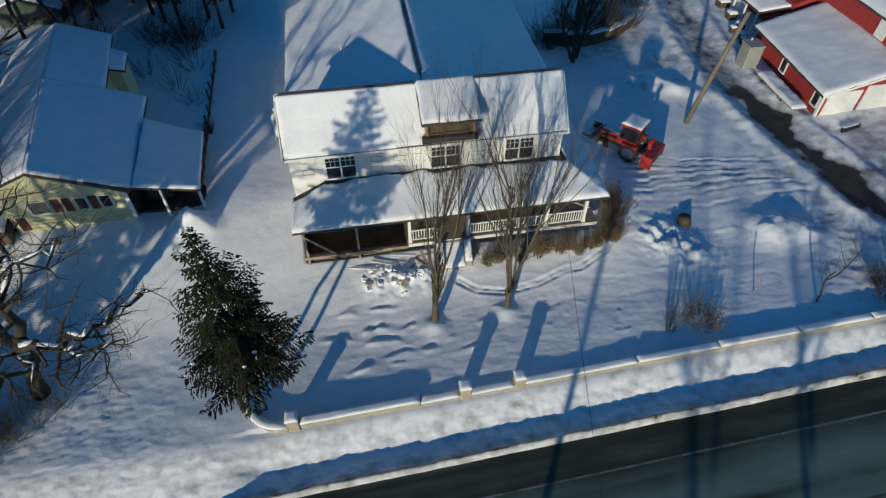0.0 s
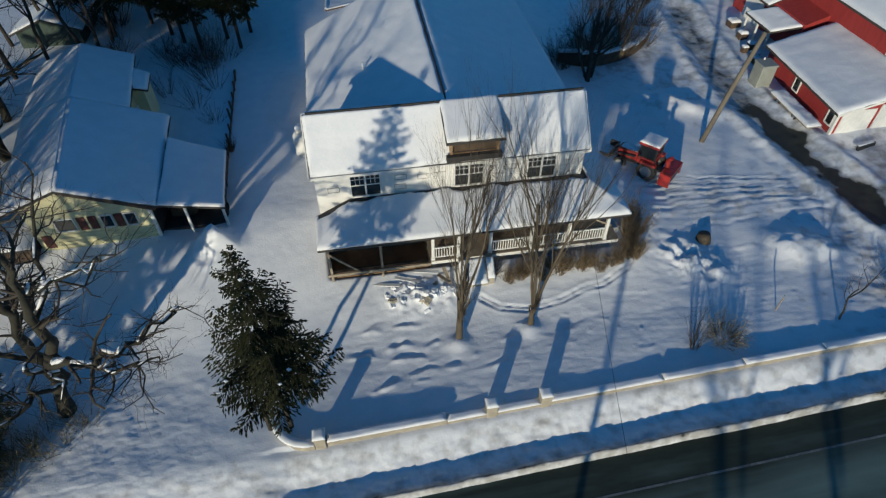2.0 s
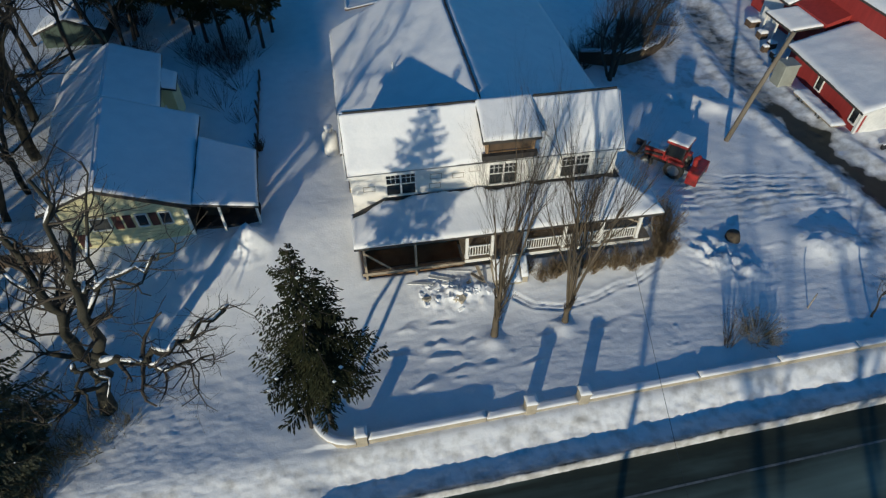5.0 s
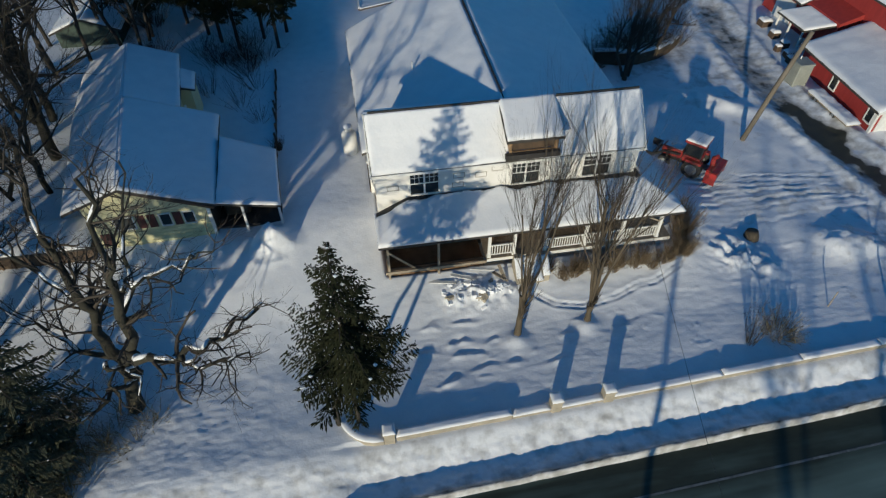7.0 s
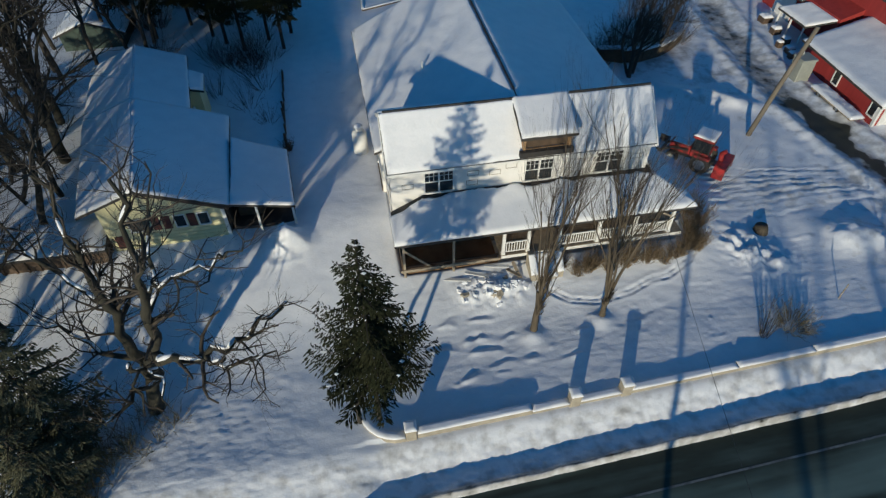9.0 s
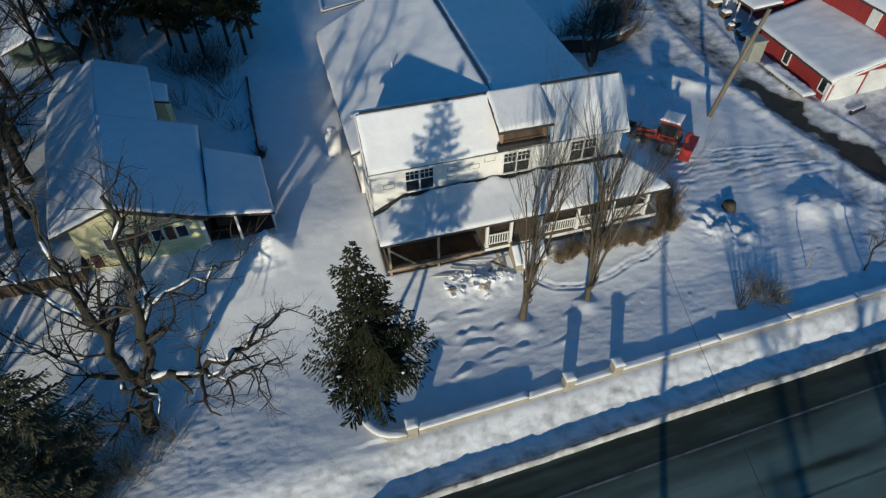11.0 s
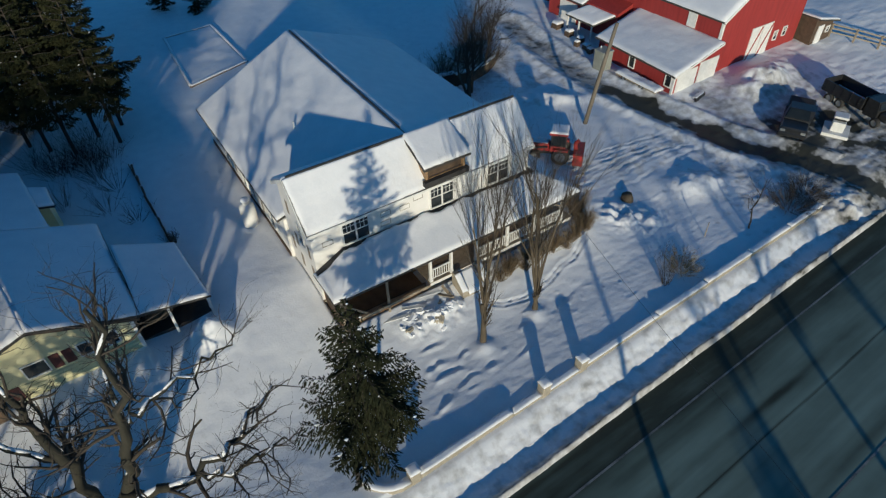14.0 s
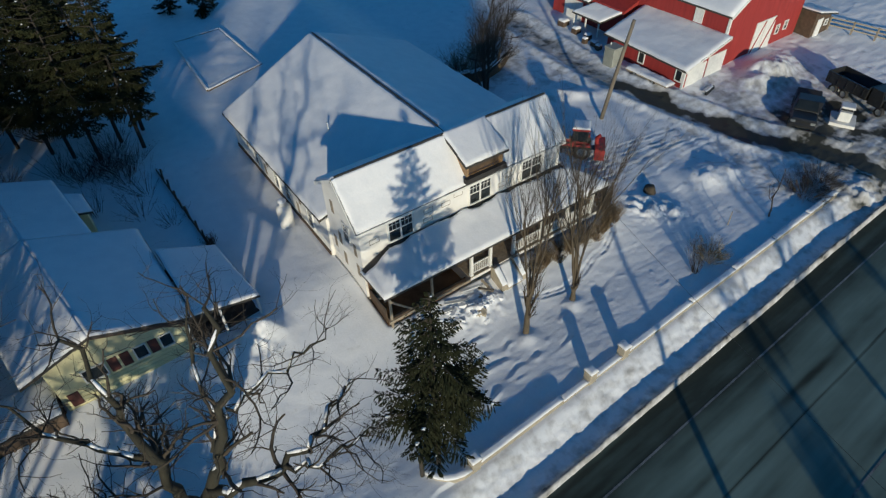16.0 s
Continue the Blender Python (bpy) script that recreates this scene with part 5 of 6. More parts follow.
def dump_truck(at, turn):
    t = empty("dump_truck", at, "dark dump truck with an empty open body", "truck", turn=turn)
    M = t.matrix_world

    def p(shape, name, material, label="", parent=None):
        ob = shape.end(name, material, None, label)
        ob.matrix_world = M
        return under(ob, parent or t)

    p(Shape().box(-3.6, -0.5, 0.7, 3.6, 0.5, 0.95), "chassis", BLACK)
    b = Shape().box(-3.7, -1.2, 1.0, 1.2, 1.2, 1.1)
    b.box(-3.7, -1.25, 1.1, 1.2, -1.15, 2.2).box(-3.7, 1.15, 1.1, 1.2, 1.25, 2.2).box(1.1, -1.15, 1.1, 1.2, 1.15, 2.4).box(-3.75, -1.15, 1.1, -3.65, 1.15, 2.2)
    body = p(b, "dump_body", BLACK, "black steel dump body")
    p(slab((-3.6, -1.1, 1.102), (1.05, -1.1, 1.102), (1.05, 1.1, 1.102), (-3.6, 1.1, 1.102), 0.12, 12, 8, 0.05, 9), "load_snow", SNOW, parent=body)
    for k in range(5):
        for y in (-1.3, 1.26):
            p(Shape().box(-3.3 + k, y, 1.1, -3.2 + k, y + 0.04, 2.15), "side_rib", BLACK, parent=body)
    cab = p(Shape().prism([(1.4, -1.1, 0.8), (2.9, -1.1, 0.8), (2.85, -1.1, 1.7), (2.6, -1.05, 2.5), (1.4, -1.05, 2.5)], (0, 0, 0), (0, 2.16, 0)), "cab", BLACK)
    p(Shape().prism([(2.84, -0.95, 1.75), (2.64, -0.92, 2.4), (2.64, 0.92, 2.4), (2.84, 0.95, 1.75)], (0.03, 0, 0), (0.06, 0, 0)), "windscreen", GLASS, parent=cab)
    p(Shape().box(2.9, -0.8, 0.8, 3.9, 0.8, 1.55, b=0.12), "bonnet", BLACK)
    for x in (-2.6, -1.3, 3.0):
        for y in (-1.0, 1.0):
            ob = wheel(t, (0, 0, 0), 0.5, 0.34)
            ob.matrix_world = M @ pose(x, y, 0.5)
            ob.children[0].matrix_world = ob.matrix_world
    return t


dump = dump_truck((44.6, -4.1, gz(44.6, -4.1)), -103)
dump.scale = (0.78, 0.78, 0.78)


def ice_block_stack(x, y):
    z = gz(x, y)
    t = empty("machine_crate", (x, y, z), "white snow-topped machine on a pale skid", "machine")
    M = t.matrix_world @ pose(0, 0, 0, 0, 0, 25)
    for sh, nm, m in ((Shape().box(-1.0, -0.9, 0, 1.0, 0.9, 0.25), "skid", TRIM), (Shape().box(-0.5, -0.45, 0.25, 0.4, 0.45, 1.0, b=0.05), "case", TRIM), (Shape().box(-0.15, -0.4, 1.0, 0.3, 0.4, 1.25), "vent", BLACK), (Shape().box(-0.35, -0.5, 1.25, 0.6, 0.5, 1.4, b=0.05), "lid", TRIM)):
        ob = sh.end(nm, m)
        ob.matrix_world = M
        under(ob, t)


ice_block_stack(40.6, -4.9)

# grey outhouse at the garage's corner
ox, oy = 32.75, 12.4
oz = gz(ox, oy)
outhouse = empty("portable_toilet", (ox, oy, oz), "grey plastic portable toilet beside the garage", "portable toilet")
under(Shape().box(ox - 0.58, oy - 0.58, oz - 0.1, ox + 0.58, oy + 0.58, oz + 1.55, b=0.05).end("cabin", GREYBOX), outhouse)
under(Shape().box(ox - 0.64, oy - 0.64, oz + 1.55, ox + 0.64, oy + 0.64, oz + 1.66, b=0.06).end("roof", GREYBOX), outhouse)
under(Shape().box(ox - 0.6, oy - 0.4, oz + 0.1, ox - 0.584, oy + 0.4, oz + 1.48).end("door", GREYBOX), outhouse)
under(Shape().tube([(ox, oy + 0.4, oz + 1.64), (ox, oy + 0.4, oz + 1.85)], [0.05, 0.05], 8).end("vent_pipe", TRIM), outhouse)

# snow-covered trailer along the garage wall
tz = gz(32.7, 9.0)
trailer = empty("flat_trailer", (33.0, 8.3, tz), "low flat trailer buried under snow beside the garage", "trailer")
under(Shape().box(32.55, 6.1, tz + 0.12, 33.45, 10.5, tz + 0.26).end("bed", TIMBER), trailer)
under(slab((32.45, 6.0, tz + 0.262), (33.55, 6.0, tz + 0.262), (33.6, 10.6, tz + 0.262), (32.5, 10.6, tz + 0.262), 0.24, 12, 40, 0.12, 14, 0.25).end("snow_load", SNOW, None, "", True), trailer)
for y in (7.6, 9.6):
    wheel(trailer, (32.6, y, tz + 0.12), 0.24, 0.16, 90)

bz2 = gz(35.6, 4.0)
blade = empty("snow_blade", (35.6, 4.0, bz2), "small white-edged snow plough blade lying by the garage", "plough")
under(Shape().prism([(34.9, 3.7, bz2 - 0.05), (34.9, 3.9, bz2 - 0.05), (34.9, 3.95, bz2 + 0.24), (34.9, 3.8, bz2 + 0.26)], (0, 0, 0), (1.5, 0.3, 0)).end("blade_plate", BLACK), blade)
under(slab((34.95, 3.8, bz2 + 0.25), (36.3, 4.08, bz2 + 0.25), (36.2, 4.5, bz2 + 0.08), (34.9, 4.2, bz2 + 0.08), 0.1, 14, 6, 0.06, 5, 0.1).end("snow_cap", SNOW, None, "", True), blade)

# low red shed behind the garage
shed = empty("red_shed", (36.5, 19.5, 1.0), "low red shed with an open snowy porch", "shed")
under(Shape().prism([(37.5, 15.7, 0.5), (40.2, 15.7, 0.5), (40.2, 15.7, 4.7), (37.5, 15.7, 3.75)], (0, 0, 0), (0, 9.5, 0)).end("wall", RED, None, "red board wall"), shed)
r, s = roof_side(shed, [(35.7, 20.7, 2.75), (35.7, 16.95, 2.75), (37.6, 15.9, 3.55), (37.6, 19.5, 3.55)], "snow on the shed porch", 0.15, 24, 12, 61, name="porch_roof")
under(r, shed)
r, s = roof_side(shed, [(36.9, 25.5, 3.6), (36.9, 19.8, 3.6), (40.2, 19.8, 4.75), (40.2, 25.5, 4.75)], "snow on the shed roof", 0.15, 24, 12, 62)
under(r, shed)
for y in (17.2, 18.9, 20.5):
    under(Shape().box(35.8, y - 0.06, 0.7, 35.92, y + 0.06, 2.68).end("post", TRIM, None, "white porch post"), shed)
under(Shape().box(37.42, 21.0, 0.9, 37.49, 23.5, 3.1).end("shed_door", TRIM, None, "white shed door"), shed)
for x, y, w in ((35.2, 19.4, 0.7), (35.0, 17.6, 0.6), (34.5, 16.2, 0.6), (34.2, 17.2, 0.45), (35.6, 21.6, 0.9), (34.2, 15.4, 0.5)):
    z = gz(x, y)
    c = empty("snowy_crate", (x, y, z), "clutter buried under a cap of snow", "crate", "clutter by the shed")
    under(Shape().box(x - w / 2, y - w / 2, z - 0.1, x + w / 2, y + w / 2, z + 0.45, b=0.03).end("box_body", DARKWOOD), c)
    under(slab((x - w / 2, y - w / 2, z + 0.452), (x + w / 2, y - w / 2, z + 0.452), (x + w / 2, y + w / 2, z + 0.452), (x - w / 2, y + w / 2, z + 0.452), 0.2, 8, 8, 0.06, x).end("snow_cap", SNOW, None, "", True), c)

# small coop beside the barn
coop = empty("chicken_coop", (53.4, 5.6, 1.1), "small dark coop with white door and snowy roof", "coop")
cz = 1.0
under(Shape().prism([(51.4, 4.6, cz), (54.4, 4.6, cz), (54.4, 4.6, 2.9), (51.4, 4.6, 3.6)], (0, 0, 0), (0, 2.4, 0)).end("wall", DARKWOOD, None, "dark board wall"), coop)
r, s = roof_side(coop, [(54.8, 4.2, 2.9), (54.8, 7.2, 2.9), (51.1, 7.2, 3.75), (51.1, 4.2, 3.75)], "snow on the coop roof", 0.15, 16, 14, 63)
under(r, coop)
under(Shape().box(52.0, 4.53, 1.1, 52.9, 4.596, 2.8).end("door", TRIM, None, "white board door"), coop)
window(coop, (53.7, 4.6, 2.2), 0, 0.6, 0.6, 1)

# paddock rails
fence = empty("paddock_fence", (56.0, 0.0, 1.0), "weathered timber rail fence in the snow", "fence")
FP = [(54.6 + 0.9 * k, 4.6 - 1.9 * k) for k in range(9)]
for (ax, ay), (bx, by) in zip(FP, FP[1:]):
    z0, z1 = gz(ax, ay), gz(bx, by)
    under(Shape().box(ax - 0.07, ay - 0.07, z0 - 0.2, ax + 0.07, ay + 0.07, z0 + 1.25).end("post", TIMBER), fence)
    for h in (0.45, 0.8, 1.15):
        under(Shape().beam((ax, ay, z0 + h), (bx, by, z1 + h), 0.04, 0.12).end("rail", TIMBER), fence)

# dark retaining wall along the bank behind the house
bank_wall = empty("retaining_wall", (23.0, 17.6, 1.0), "low dark curved retaining wall with snow on its top", "wall")
BW = [(18.6, 17.75), (20.4, 17.45), (22.2, 17.4), (23.9, 17.9), (25.4, 18.8), (26.7, 20.0), (27.6, 21.3)]
bw_z = [gz(x, y) for x, y in BW]
for k, ((ax, ay), (bx, by)) in enumerate(zip(BW, BW[1:])):
    hi, z0 = 1.15 - 0.11 * k, min(bw_z[k], bw_z[k + 1])
    top = z0 + hi
    under(Shape().beam((ax, ay, top - 0.7), (bx, by, top - 0.7), 0.36, 1.4).end("wall_panel", DARKWOOD), bank_wall)
    d = Vector((bx - ax, by - ay, 0)).normalized()
    w = Vector((-d.y, d.x, 0))
    c = [Vector((ax, ay, top)) - w * 0.18, Vector((bx, by, top)) - w * 0.18, Vector((bx, by, top)) + w * 0.4, Vector((ax, ay, top)) + w * 0.4]
    under(slab(*c, 0.12, 14, 6, 0.06, ax, 0.1).end("snow_cap", SNOW, None, "", True), bank_wall)

# ---- back yard ----
tank = empty("propane_tank", (-0.95, 8.0, gz(-0.95, 8.0)), "white upright propane cylinder capped with snow", "gas tank")
bz = gz(-0.95, 8.0)
under(Shape().tube([(-0.95, 8.0, bz - 0.1), (-0.95, 8.0, bz + 0.08), (-0.95, 8.0, bz + 1.35), (-0.95, 8.0, bz + 1.52), (-0.95, 8.0, bz + 1.6)], [0.43, 0.46, 0.46, 0.36, 0.12], 24).end("cylinder", TRIM, None, "", True), tank)
under(Shape().tube([(-0.95, 8.0, bz + 1.5), (-0.95, 8.0, bz + 1.82)], [0.20, 0.20], 14).end("valve_collar", TRIM), tank)
under(Shape().tube([(-0.95, 8.0, bz + 1.82), (-0.95, 8.0, bz + 1.92), (-0.95, 8.0, bz + 2.0)], [0.27, 0.25, 0.10], 14).end("snow_cap", SNOW, None, "", True), tank)
hedge_rng = random.Random(5)
yard_fence = empty("wire_fence", (-5.6, 10.0, 2.0), "old wire fence with leaning dark posts", "fence")
ly = 4.2
while ly < 18.0:
    x = -5.45 - 0.035 * (ly - 5)
    z = gz(x, ly)
    under(Shape().beam((x, ly, z - 0.2), (x + hedge_rng.uniform(-0.12, 0.12), ly + hedge_rng.uniform(-0.1, 0.1), z + hedge_rng.uniform(0.7, 1.1)), 0.1, 0.1).end("post", DARKWOOD), yard_fence)
    under(Shape().beam((x, ly, z + 0.12), (x - 0.05, ly + 1.3, z + 0.12), 0.05, 0.28).end("board", DARKWOOD), yard_fence)
    ly += 1.35

pool = empty("raised_pool", (4.0, 35.0, 2.0), "snow-filled raised pool with a dark timber rim", "pool")
PC = [(1.6, 40.4), (6.4, 41.0), (6.6, 30.6), (1.0, 28.6)]
pz = min(gz(*c) for c in PC)
for (ax, ay), (bx, by) in zip(PC, PC[1:] + PC[:1]):
    under(Shape().beam((ax, ay, pz - 0.36), (bx, by, pz - 0.36), 0.16, 1.0).end("rim_wall", DARKWOOD, None, "dark timber pool wall"), pool)
    d = Vector((bx - ax, by - ay, 0)).normalized()
    s = Vector((-d.y, d.x, 0)) * 0.13
    c = [Vector((ax, ay, pz + 0.14)) + s, Vector((bx, by, pz + 0.14)) + s, Vector((bx, by, pz + 0.14)) - s, Vector((ax, ay, pz + 0.14)) - s]
    under(slab(*c[::-1], 0.1, 30, 5, 0.03, ax, 0.1).end("snow_cap", SNOW, None, "", True), pool)
under(slab((1.0, 28.6, pz + 0.04), (6.6, 30.6, pz + 0.04), (6.4, 41.0, pz + 0.04), (1.6, 40.4, pz + 0.04), 0.12, 24, 30, 0.1, 72).end("pool_snow", SNOW, None, "", True), pool)

# low lean-to in front of the cottage
hut = empty("low_lean_to", (-17.8, 2.2, 0.8), "low dark brown lean-to with a snowy roof beside the cottage", "shed")
hz = gz(-17.5, 1.6)
under(Shape().prism([(-20.4, 1.5, hz - 0.2), (-20.4, 3.4, hz - 0.2), (-20.4, 3.4, hz + 1.25), (-20.4, 1.5, hz + 0.85)], (0, 0, 0), (5.4, 0, 0)).end("wall", DARKWOOD, None, "dark brown plank wall"), hut)
r, s = roof_side(hut, [(-20.6, 1.35, hz + 0.98), (-14.9, 1.35, hz + 0.98), (-14.9, 3.5, hz + 1.4), (-20.6, 3.5, hz + 1.4)], "snow on the lean-to", 0.12, 30, 10, 81)
under(r, hut)
for k in range(9):
    under(Shape().box(-20.3 + 0.6 * k, 1.44, hz - 0.1, -20.2 + 0.6 * k, 1.496, hz + 0.84).end("batten", DARKWOOD), hut)

# green shed at the wood's edge
gsh = empty("green_shed", (-20.4, 28.0, 2.0), "old green board shed with a snowy roof at the wood's edge", "shed")
GREEN = mat("green_boards", (0.05, 0.075, 0.06), (0.03, 0.045, 0.036), 0.8, stretch=(3, 3, 0.4))
under(Shape().prism([(-22.8, 25.6, 1.0), (-18.2, 25.6, 1.0), (-18.2, 25.6, 3.3), (-20.5, 25.6, 4.2), (-22.8, 25.6, 3.3)], (0, 0, 0), (0, 4.6, 0)).end("wall", GREEN, None, "green board wall"), gsh)
for c, sd in (([(-23.2, 30.5, 3.3), (-23.2, 25.3, 3.3), (-20.52, 25.3, 4.35), (-20.52, 30.5, 4.35)], 82), ([(-17.8, 25.3, 3.3), (-17.8, 30.5, 3.3), (-20.48, 30.5, 4.35), (-20.48, 25.3, 4.35)], 83)):
    r, s = roof_side(gsh, c, "patchy snow on the green shed", 0.12, 16, 12, sd)
    under(r, gsh)


# ---- shrubs, trees and woods ----
def shrub(at, height, spread, stems, seed, label, material=None, name="shrub", lean=(0, 0), category="shrub", group="", sub=3):
    rng = random.Random(seed)
    t = empty(name, at, label, category, group)
    s = Shape()
    for k in range(stems):
        a, r = rng.uniform(0, 2 * math.pi), spread * math.sqrt(rng.random())
        foot = Vector(at) + Vector((0.25 * r * math.cos(a), 0.25 * r * math.sin(a), -0.1))
        h = height * rng.uniform(0.55, 1.0)
        pts = wander(rng, foot, (r * math.cos(a) / height + lean[0], r * math.sin(a) / height + lean[1], 1.0), h, 5, 0.16, 0.03)
        s.tube(pts, [0.016, 0.013, 0.011, 0.008, 0.006, 0.004], 3, False)
        for j in range(sub):
            i = rng.randint(2, 4)
            tw = wander(rng, pts[i], (rng.uniform(-1, 1), rng.uniform(-1, 1), rng.uniform(0.2, 1.0)), h * rng.uniform(0.15, 0.35), 3, 0.3, 0.05)
            s.tube(tw, [0.008, 0.006, 0.004, 0.003], 3, False)
    under(s.end("stem_tangle", material or BRUSH), t)
    return t


srng = random.Random(8)
for k in range(17):
    x = 9.0 + 8.2 * k / 16 + srng.uniform(-0.2, 0.2)
    y = -3.0 + srng.uniform(-0.35, 0.3) + 0.5 * (k > 13)
    shrub((x, y, gz(x, y)), srng.uniform(1.0, 1.8), 0.75, 60, 100 + k, "dense dry brown shrub along the porch", group="shrubs along the porch")
for k, (x, y) in enumerate(((16.9, -1.6), (17.3, -0.4), (16.6, -2.6), (17.6, -1.2))):
    shrub((x, y, gz(x, y)), 2.1, 0.95, 80, 130 + k, "dense dry brown shrub at the porch corner", group="shrubs along the porch")
shrub((17.7, -8.6, gz(17.7, -8.6)), 3.2, 0.8, 26, 140, "tall thin-stemmed bare shrub in the yard", TWIG, lean=(0.06, 0.2))
shrub((19.5, -8.3, gz(19.5, -8.3)), 1.4, 2.0, 120, 141, "low tangled bare bush in the yard", BRAMBLE, sub=4)
shrub((30.2, -8.3, gz(30.2, -8.3)), 1.9, 3.2, 170, 142, "tangled bare bush by the wall's end", TWIG)
shrub((32.2, -8.0, gz(32.2, -8.0)), 1.7, 3.0, 150, 143, "tangled bare bush by the wall's end", TWIG)
bare_tree("sapling", (25.9, -8.2, gz(25.9, -8.2)), [((0, 0, -0.1), (0.1, 0.35, 1), 2.4, 0.06), ((0.12, 0.4, 1.2), (0.9, 0.3, 0.6), 2.2, 0.04)], "crooked bare sapling behind the wall", seed=31, depth=3, bend=0.25, kids=(4, 4, 3))
bare_tree("roadside_tree", (20.2, 15.0, gz(20.2, 15.0)), [((0, 0, -0.2), (0.05, 0.1, 1), 5.0, 0.2), ((0.2, 0, 0.3), (0.35, 0.1, 1), 5.5, 0.14), ((-0.2, 0.1, 0.3), (-0.3, 0.15, 1), 5.0, 0.12), ((0.1, 0.2, 0.4), (0.1, 0.6, 1), 5.0, 0.11)], "bare many-stemmed tree behind the house", seed=32, bend=0.15, kids=(9, 7, 5, 4))
bare_tree("roadside_tree", (23.5, 18.0, gz(23.5, 18.0)), [((0, 0, -0.2), (0.05, 0.1, 1), 4.5, 0.16), ((0.2, 0, 0.3), (0.35, 0.1, 1), 4.5, 0.12)], "bare many-stemmed tree behind the house", seed=33, bend=0.15, kids=(8, 7, 5, 3))
for k, (x, y, h) in enumerate(((19.2, 18.4, 2.0), (20.6, 17.8, 2.2), (21.8, 18.6, 2.2), (23.2, 18.2, 2.0), (24.8, 19.0, 2.0), (26.6, 20.0, 1.9), (18.4, 16.8, 1.8), (24.0, 21.0, 2.2), (21.4, 20.6, 2.2), (26.0, 22.6, 2.0), (28.4, 23.6, 1.8))):
    shrub((x, y, gz(x, y)), h * 1.25, 2.4, 80, 150 + k, "dark tangled brush at the yard's edge", BRAMBLE if k in (2, 3, 7, 8) else TWIG, group="brush behind the house", sub=4)
# between the cottage and the fence
for k, (x, y, h, sp) in enumerate(((-8.2, 14.5, 2.6, 1.4), (-7.2, 17.0, 2.8, 1.4), (-9.4, 20.5, 3.0, 1.6), (-6.8, 12.5, 1.6, 1.0), (-7.6, 20.0, 2.4, 1.2), (-10.5, 16.5, 2.6, 1.2))):
    shrub((x, y, gz(x, y)), h, sp * 1.5, 20, 170 + k, "thin bare shrub in the shaded back yard", TWIG, group="shrubs in the back yard")
urng = random.Random(77)
for k in range(18):
    x, y = urng.uniform(-16.0, -6.2), urng.uniform(18.0, 24.0)
    shrub((x, y, gz(x, y)), urng.uniform(1.6, 3.0), 2.4, 30, 300 + k, "dark bare undergrowth below the pines", TWIG, group="undergrowth below the pines")
for k, (x, y, h) in enumerate(((-11.5, -7.9, 1.3), (-10.8, -7.9, 1.1), (-11.1, -8.3, 0.9), (-12.6, -8.4, 1.8), (-12.2, -9.4, 1.5), (-11.6, -9.0, 1.3), (-13.3, -10.3, 1.6), (-12.4, -7.4, 2.0), (-14.0, -10.8, 1.5), (-13.6, -9.6, 1.7), (-14.3, -11.6, 1.4), (-13.0, -9.0, 1.5), (-14.6, -10.2, 1.9))):
    shrub((x, y, gz(x, y)), h, 1.3, 17 if k < 8 else 60, 340 + k, "olive-brown bramble thicket round the old tree", BRAMBLE, group="brambles by the old tree", sub=4)
# first three stand unseen, added to shade the lean-to and the cottage's left side
for k, (x, y) in enumerate(((-25.0, -13.0), (-24.5, -6.0), (-28.0, -9.0), (-20.0, -3.2), (-19.0, -10.5))):
    bare_tree("woodland_tree", (x, y, gz(x, y)), [((0, 0, -0.2), (0.02, 0.05, 1), 8.0, 0.26), ((0, 0, 2.6), (0.4, -0.2, 1), 6.0, 0.15), ((0, 0, 2.2), (-0.4, 0.2, 1), 6.0, 0.14)], "large bare tree with tangled limbs beside the cottage", seed=95 + k, bend=0.24, lift=0.03, spread=0.55, kids=(7, 6, 5, 3), material=OLDBARK, group="trees beside the cottage")
for k in range(8):
    x, y = -23.0 + 2.0 * k + urng.uniform(-0.6, 0.6), urng.uniform(28.0, 35.0)
    shrub((x, y, gz(x, y)), urng.uniform(2.2, 3.4), 3.2, 150, 360 + k, "dark tangled thicket at the wood's edge", TWIG, group="thicket at the wood's edge")
# out of view: added only to cast the broad shadow on the road
shrub((8.0, -28.5, -0.85), 2.5, 1.0, 420, 190, "unseen shrub added across the road to cast a broad shadow", NEEDLE)
shrub((-5.45, 9.0, gz(-5.45, 9.0)), 1.1, 0.5, 70, 180, "dark clump of weeds on the fence", DARKWOOD)
for x, y, h, w, sd in ((-5.8, 22.8, 13.0, 2.7, 41), (-7.0, 24.6, 13.5, 2.8, 42), (-5.2, 25.4, 11.5, 2.6, 43), (-8.8, 22.9, 12.5, 2.7, 64), (-10.3, 24.4, 12.0, 2.8, 65), (-11.5, 26.0, 12.0, 3.0, 44), (-13.5, 28.5, 13.0, 3.2, 48), (-16.0, 26.5, 12.0, 3.0, 49), (-21.5, 33.0, 12.0, 3.2, 50), (-14.5, 34.0, 14.0, 3.4, 51), (-19.0, 37.0, 14.0, 3.4, 52), (-8.5, 33.0, 13.0, 3.2, 53), (-11.0, 40.0, 14.0, 3.4, 58), (-7.0, 45.0, 13.0, 3.2, 60), (-15.0, 44.0, 14.0, 3.4, 61), (-9.0, 36.5, 12.0, 3.0, 62)):
    spruce((x, y, gz(x, y)), h, w, sd, "dark pine rising behind the cottage", 2.6, waist=0.4, thin=1.5, leaf_mat=PINE, group="pines behind the cottage")
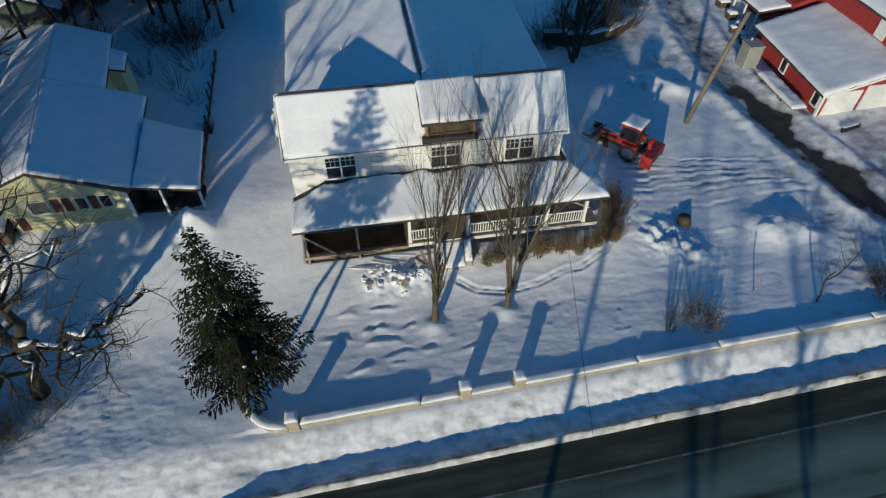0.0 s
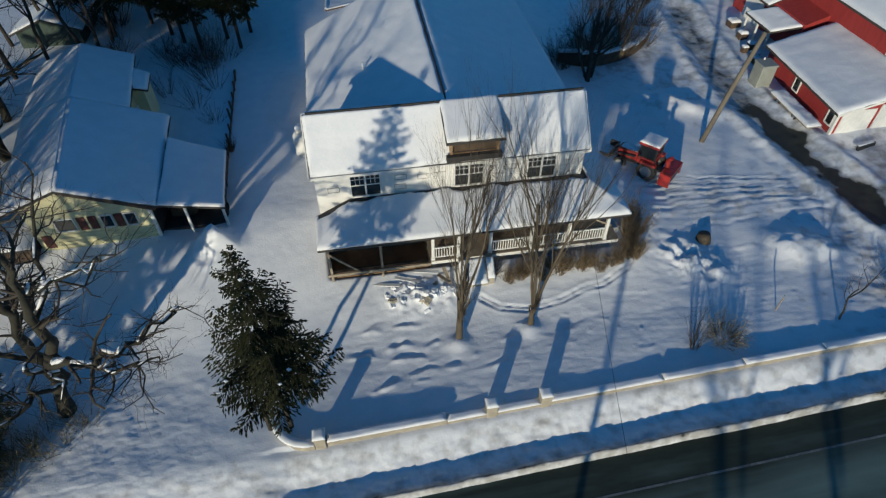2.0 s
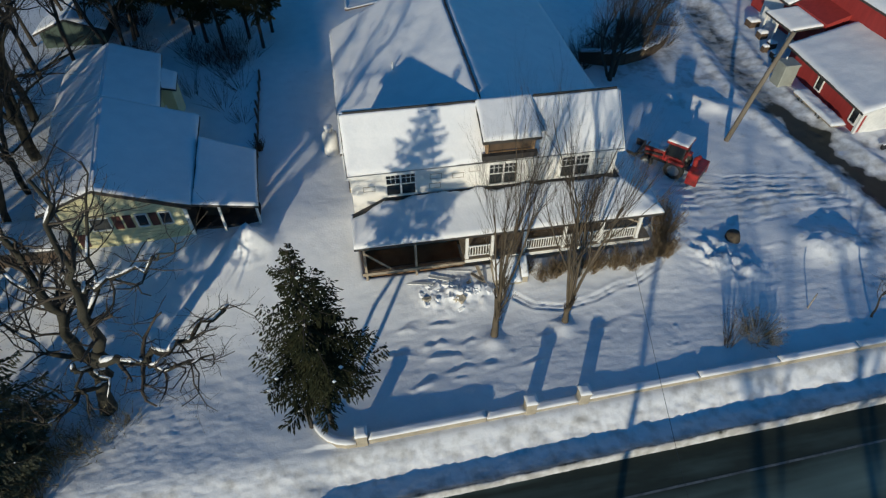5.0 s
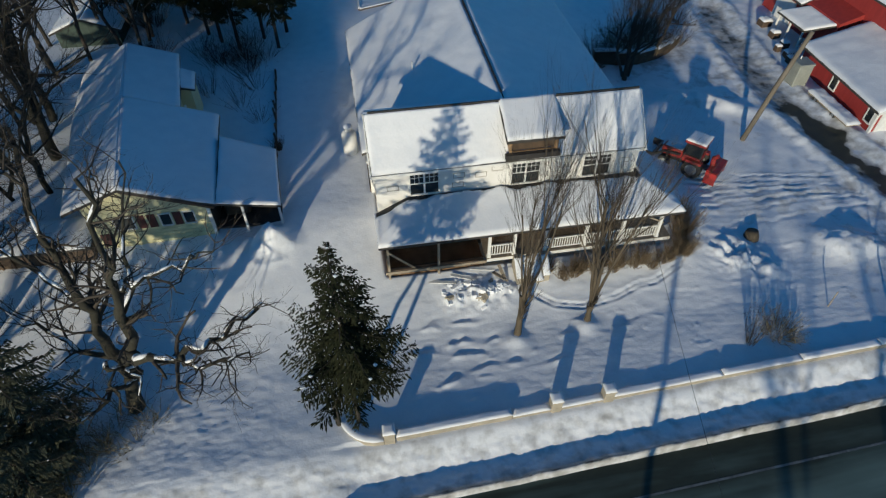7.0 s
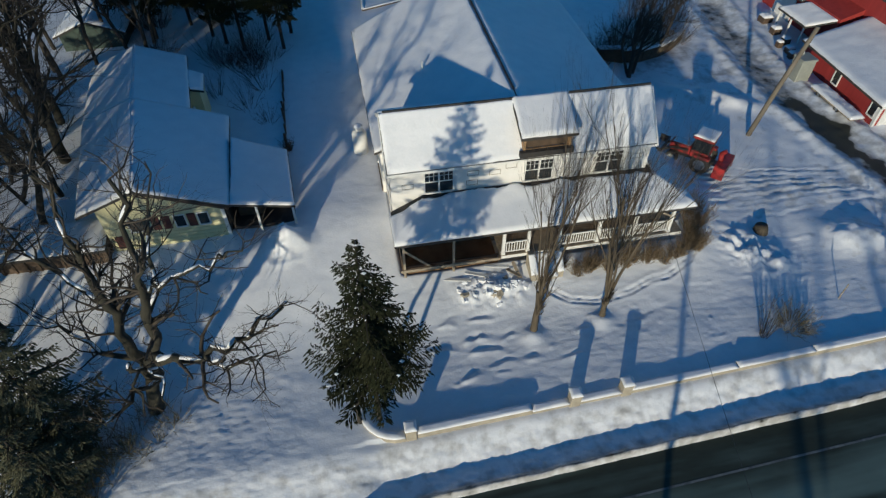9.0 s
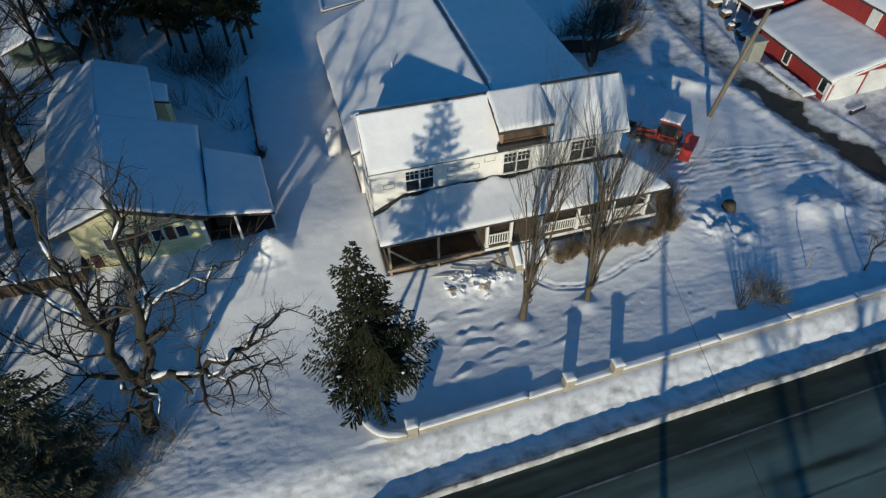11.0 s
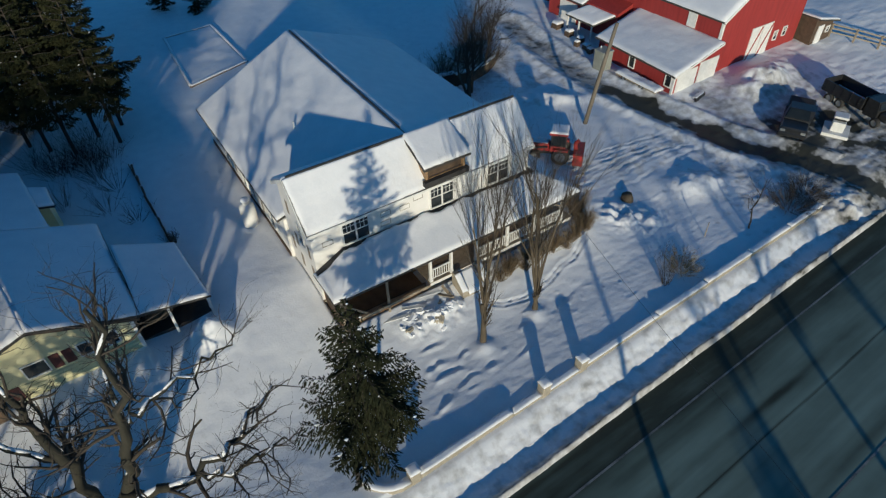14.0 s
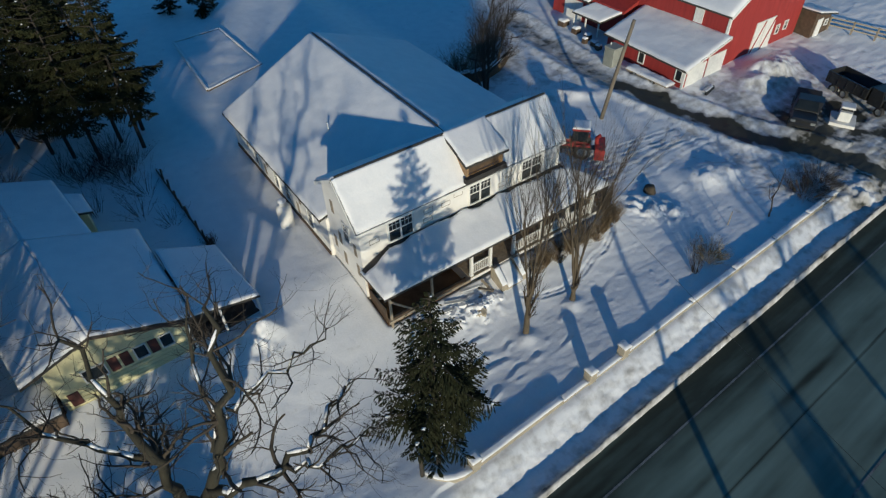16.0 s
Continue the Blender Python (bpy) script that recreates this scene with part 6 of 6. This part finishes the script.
for x, y, h, w, sd in ((-14.9, -8.6, 8.7, 1.8, 44), (-17.0, -9.0, 7.0, 1.8, 45), (-15.0, -10.6, 5.6, 1.5, 46), (-16.1, -11.8, 3.0, 1.4, 63)):
    spruce((x, y, gz(x, y)), h, w, sd, "dense dark evergreen beside the old tree", 0.2, taper=0.5, leaf_mat=CEDAR, group="evergreens by the driveway")
# far-left pines added for the shade they cast over the upper left
for x, y, h, w, sd in ((-28.0, 5.5, 12.0, 3.0, 55), (-26.0, 12.0, 12.0, 3.2, 57)):
    spruce((x, y, gz(x, y)), h, w, sd, "pine added at the edge of the lot for its shade", 1.0, thin=2.0, group="pines at the lot's edge")
for x, y, h in ((3.7, 48.6, 4.5), (6.8, 46.4, 4.8)):
    spruce((x, y, gz(x, y)), h, 1.5, int(x * 10), "small dark cedar in the snowy field", 0.1, leaf_mat=PINE, group="small cedars")
for k in range(9):
    x, y = -23.5 + 2.2 * (k % 5) + srng.uniform(-0.8, 0.8), 21.5 + 5.0 * (k // 5) + srng.uniform(-1.2, 1.2)
    bare_tree("woodland_tree", (x, y, gz(x, y)), [((0, 0, -0.2), (srng.uniform(-0.1, 0.1), 0.0, 1), 9.0, 0.16)], "bare dark tree at the wood's edge", seed=60 + k, depth=3, bend=0.12, kids=(9, 6, 4), group="trees at the wood's edge")
for k, (x, y, h, r) in enumerate(((-19.2, 10.5, 8.5, 0.34), (-20.6, 15.0, 8.0, 0.28), (-18.6, 3.8, 7.5, 0.22), (-21.5, 0.6, 8.0, 0.22), (-24.0, 6.0, 8.5, 0.3), (-18.6, 7.0, 7.0, 0.18), (-22.0, 10.0, 8.5, 0.26), (-19.6, -1.8, 6.5, 0.18))):
    bare_tree("woodland_tree", (x, y, gz(x, y)), [((0, 0, -0.2), (0.02, 0.05, 1), h, r), ((0, 0, h * 0.35), (0.45, -0.2, 1), h * 0.75, r * 0.55), ((0, 0, h * 0.3), (-0.5, 0.25, 1), h * 0.7, r * 0.5), ((0, 0, h * 0.5), (0.2, 0.5, 1), h * 0.6, r * 0.45)], "large bare tree with tangled limbs beside the cottage", seed=75 + k, bend=0.26, lift=0.03, spread=0.58, kids=(7, 6, 5, 3), material=OLDBARK, group="trees beside the cottage")

# ---- small things in the front yard ----
sz = gz(21.5, -1.8)
stump = empty("tree_stump", (21.5, -1.8, sz), "squat weathered brown stump in the snow", "stump")
under(Shape().tube([(21.5, -1.8, sz - 0.2), (21.48, -1.8, sz + 0.2), (21.45, -1.75, sz + 0.45)], [0.50, 0.40, 0.34], 14).end("stump_wood", BARK2, None, "", True), stump)
stake = empty("garden_stake", (23.0, -7.1, gz(23.0, -7.1)), "thin wooden stake standing in the snow", "stake")
under(Shape().tube([(23.0, -7.1, gz(23.0, -7.1) - 0.2), (23.05, -7.05, gz(23.0, -7.1) + 1.1)], [0.035, 0.03], 6).end("stick", TIMBER), stake)
drng = random.Random(17)
for k in range(30):
    an, ra = drng.uniform(0, 2 * math.pi), drng.random() ** 0.8
    x, y = 5.0 + 1.9 * ra * math.cos(an), -3.5 + 1.0 * ra * math.sin(an)
    z = gz(x, y)
    b = empty("snowy_rubble", (x, y, z), "snow-caked angular rubble half buried before the porch", "rubble", "rubble before the porch")
    w, d, hh = drng.uniform(0.12, 0.32), drng.uniform(0.10, 0.22), drng.uniform(0.06, 0.14)
    m = pose(x, y, z - 0.03, drng.uniform(-20, 20), drng.uniform(-20, 20), drng.uniform(0, 180))
    rock = Shape().box(-w, -d, -hh, w, d, hh, b=0.62 * min(hh, d))
    rock.v = [m @ (p * (1 + 0.22 * math.sin(23.1 * p.x + 41.7 * p.y + 17.0 * p.z + k))) for p in rock.v]
    under(rock.end("chunk", STONE if k % 9 == 0 else SNOW), b)
for k, (a, c) in enumerate((((4.6, -2.5, 1.45), (5.9, -2.7, 1.35)), ((5.9, -2.5, 0.9), (6.4, -3.3, 1.1)), ((3.6, -2.4, 1.0), (5.0, -2.9, 0.9)), ((6.2, -2.4, 1.35), (6.5, -3.2, 0.7)), ((2.4, -2.5, 0.8), (3.8, -2.9, 0.9)))):
    b = empty("loose_board", Vector(a), "weathered loose board leaning by the porch", "board", "loose boards by the porch")
    under(Shape().beam(a, c, 0.18, 0.04).end("plank", TIMBER if k % 2 else TRIM), b)
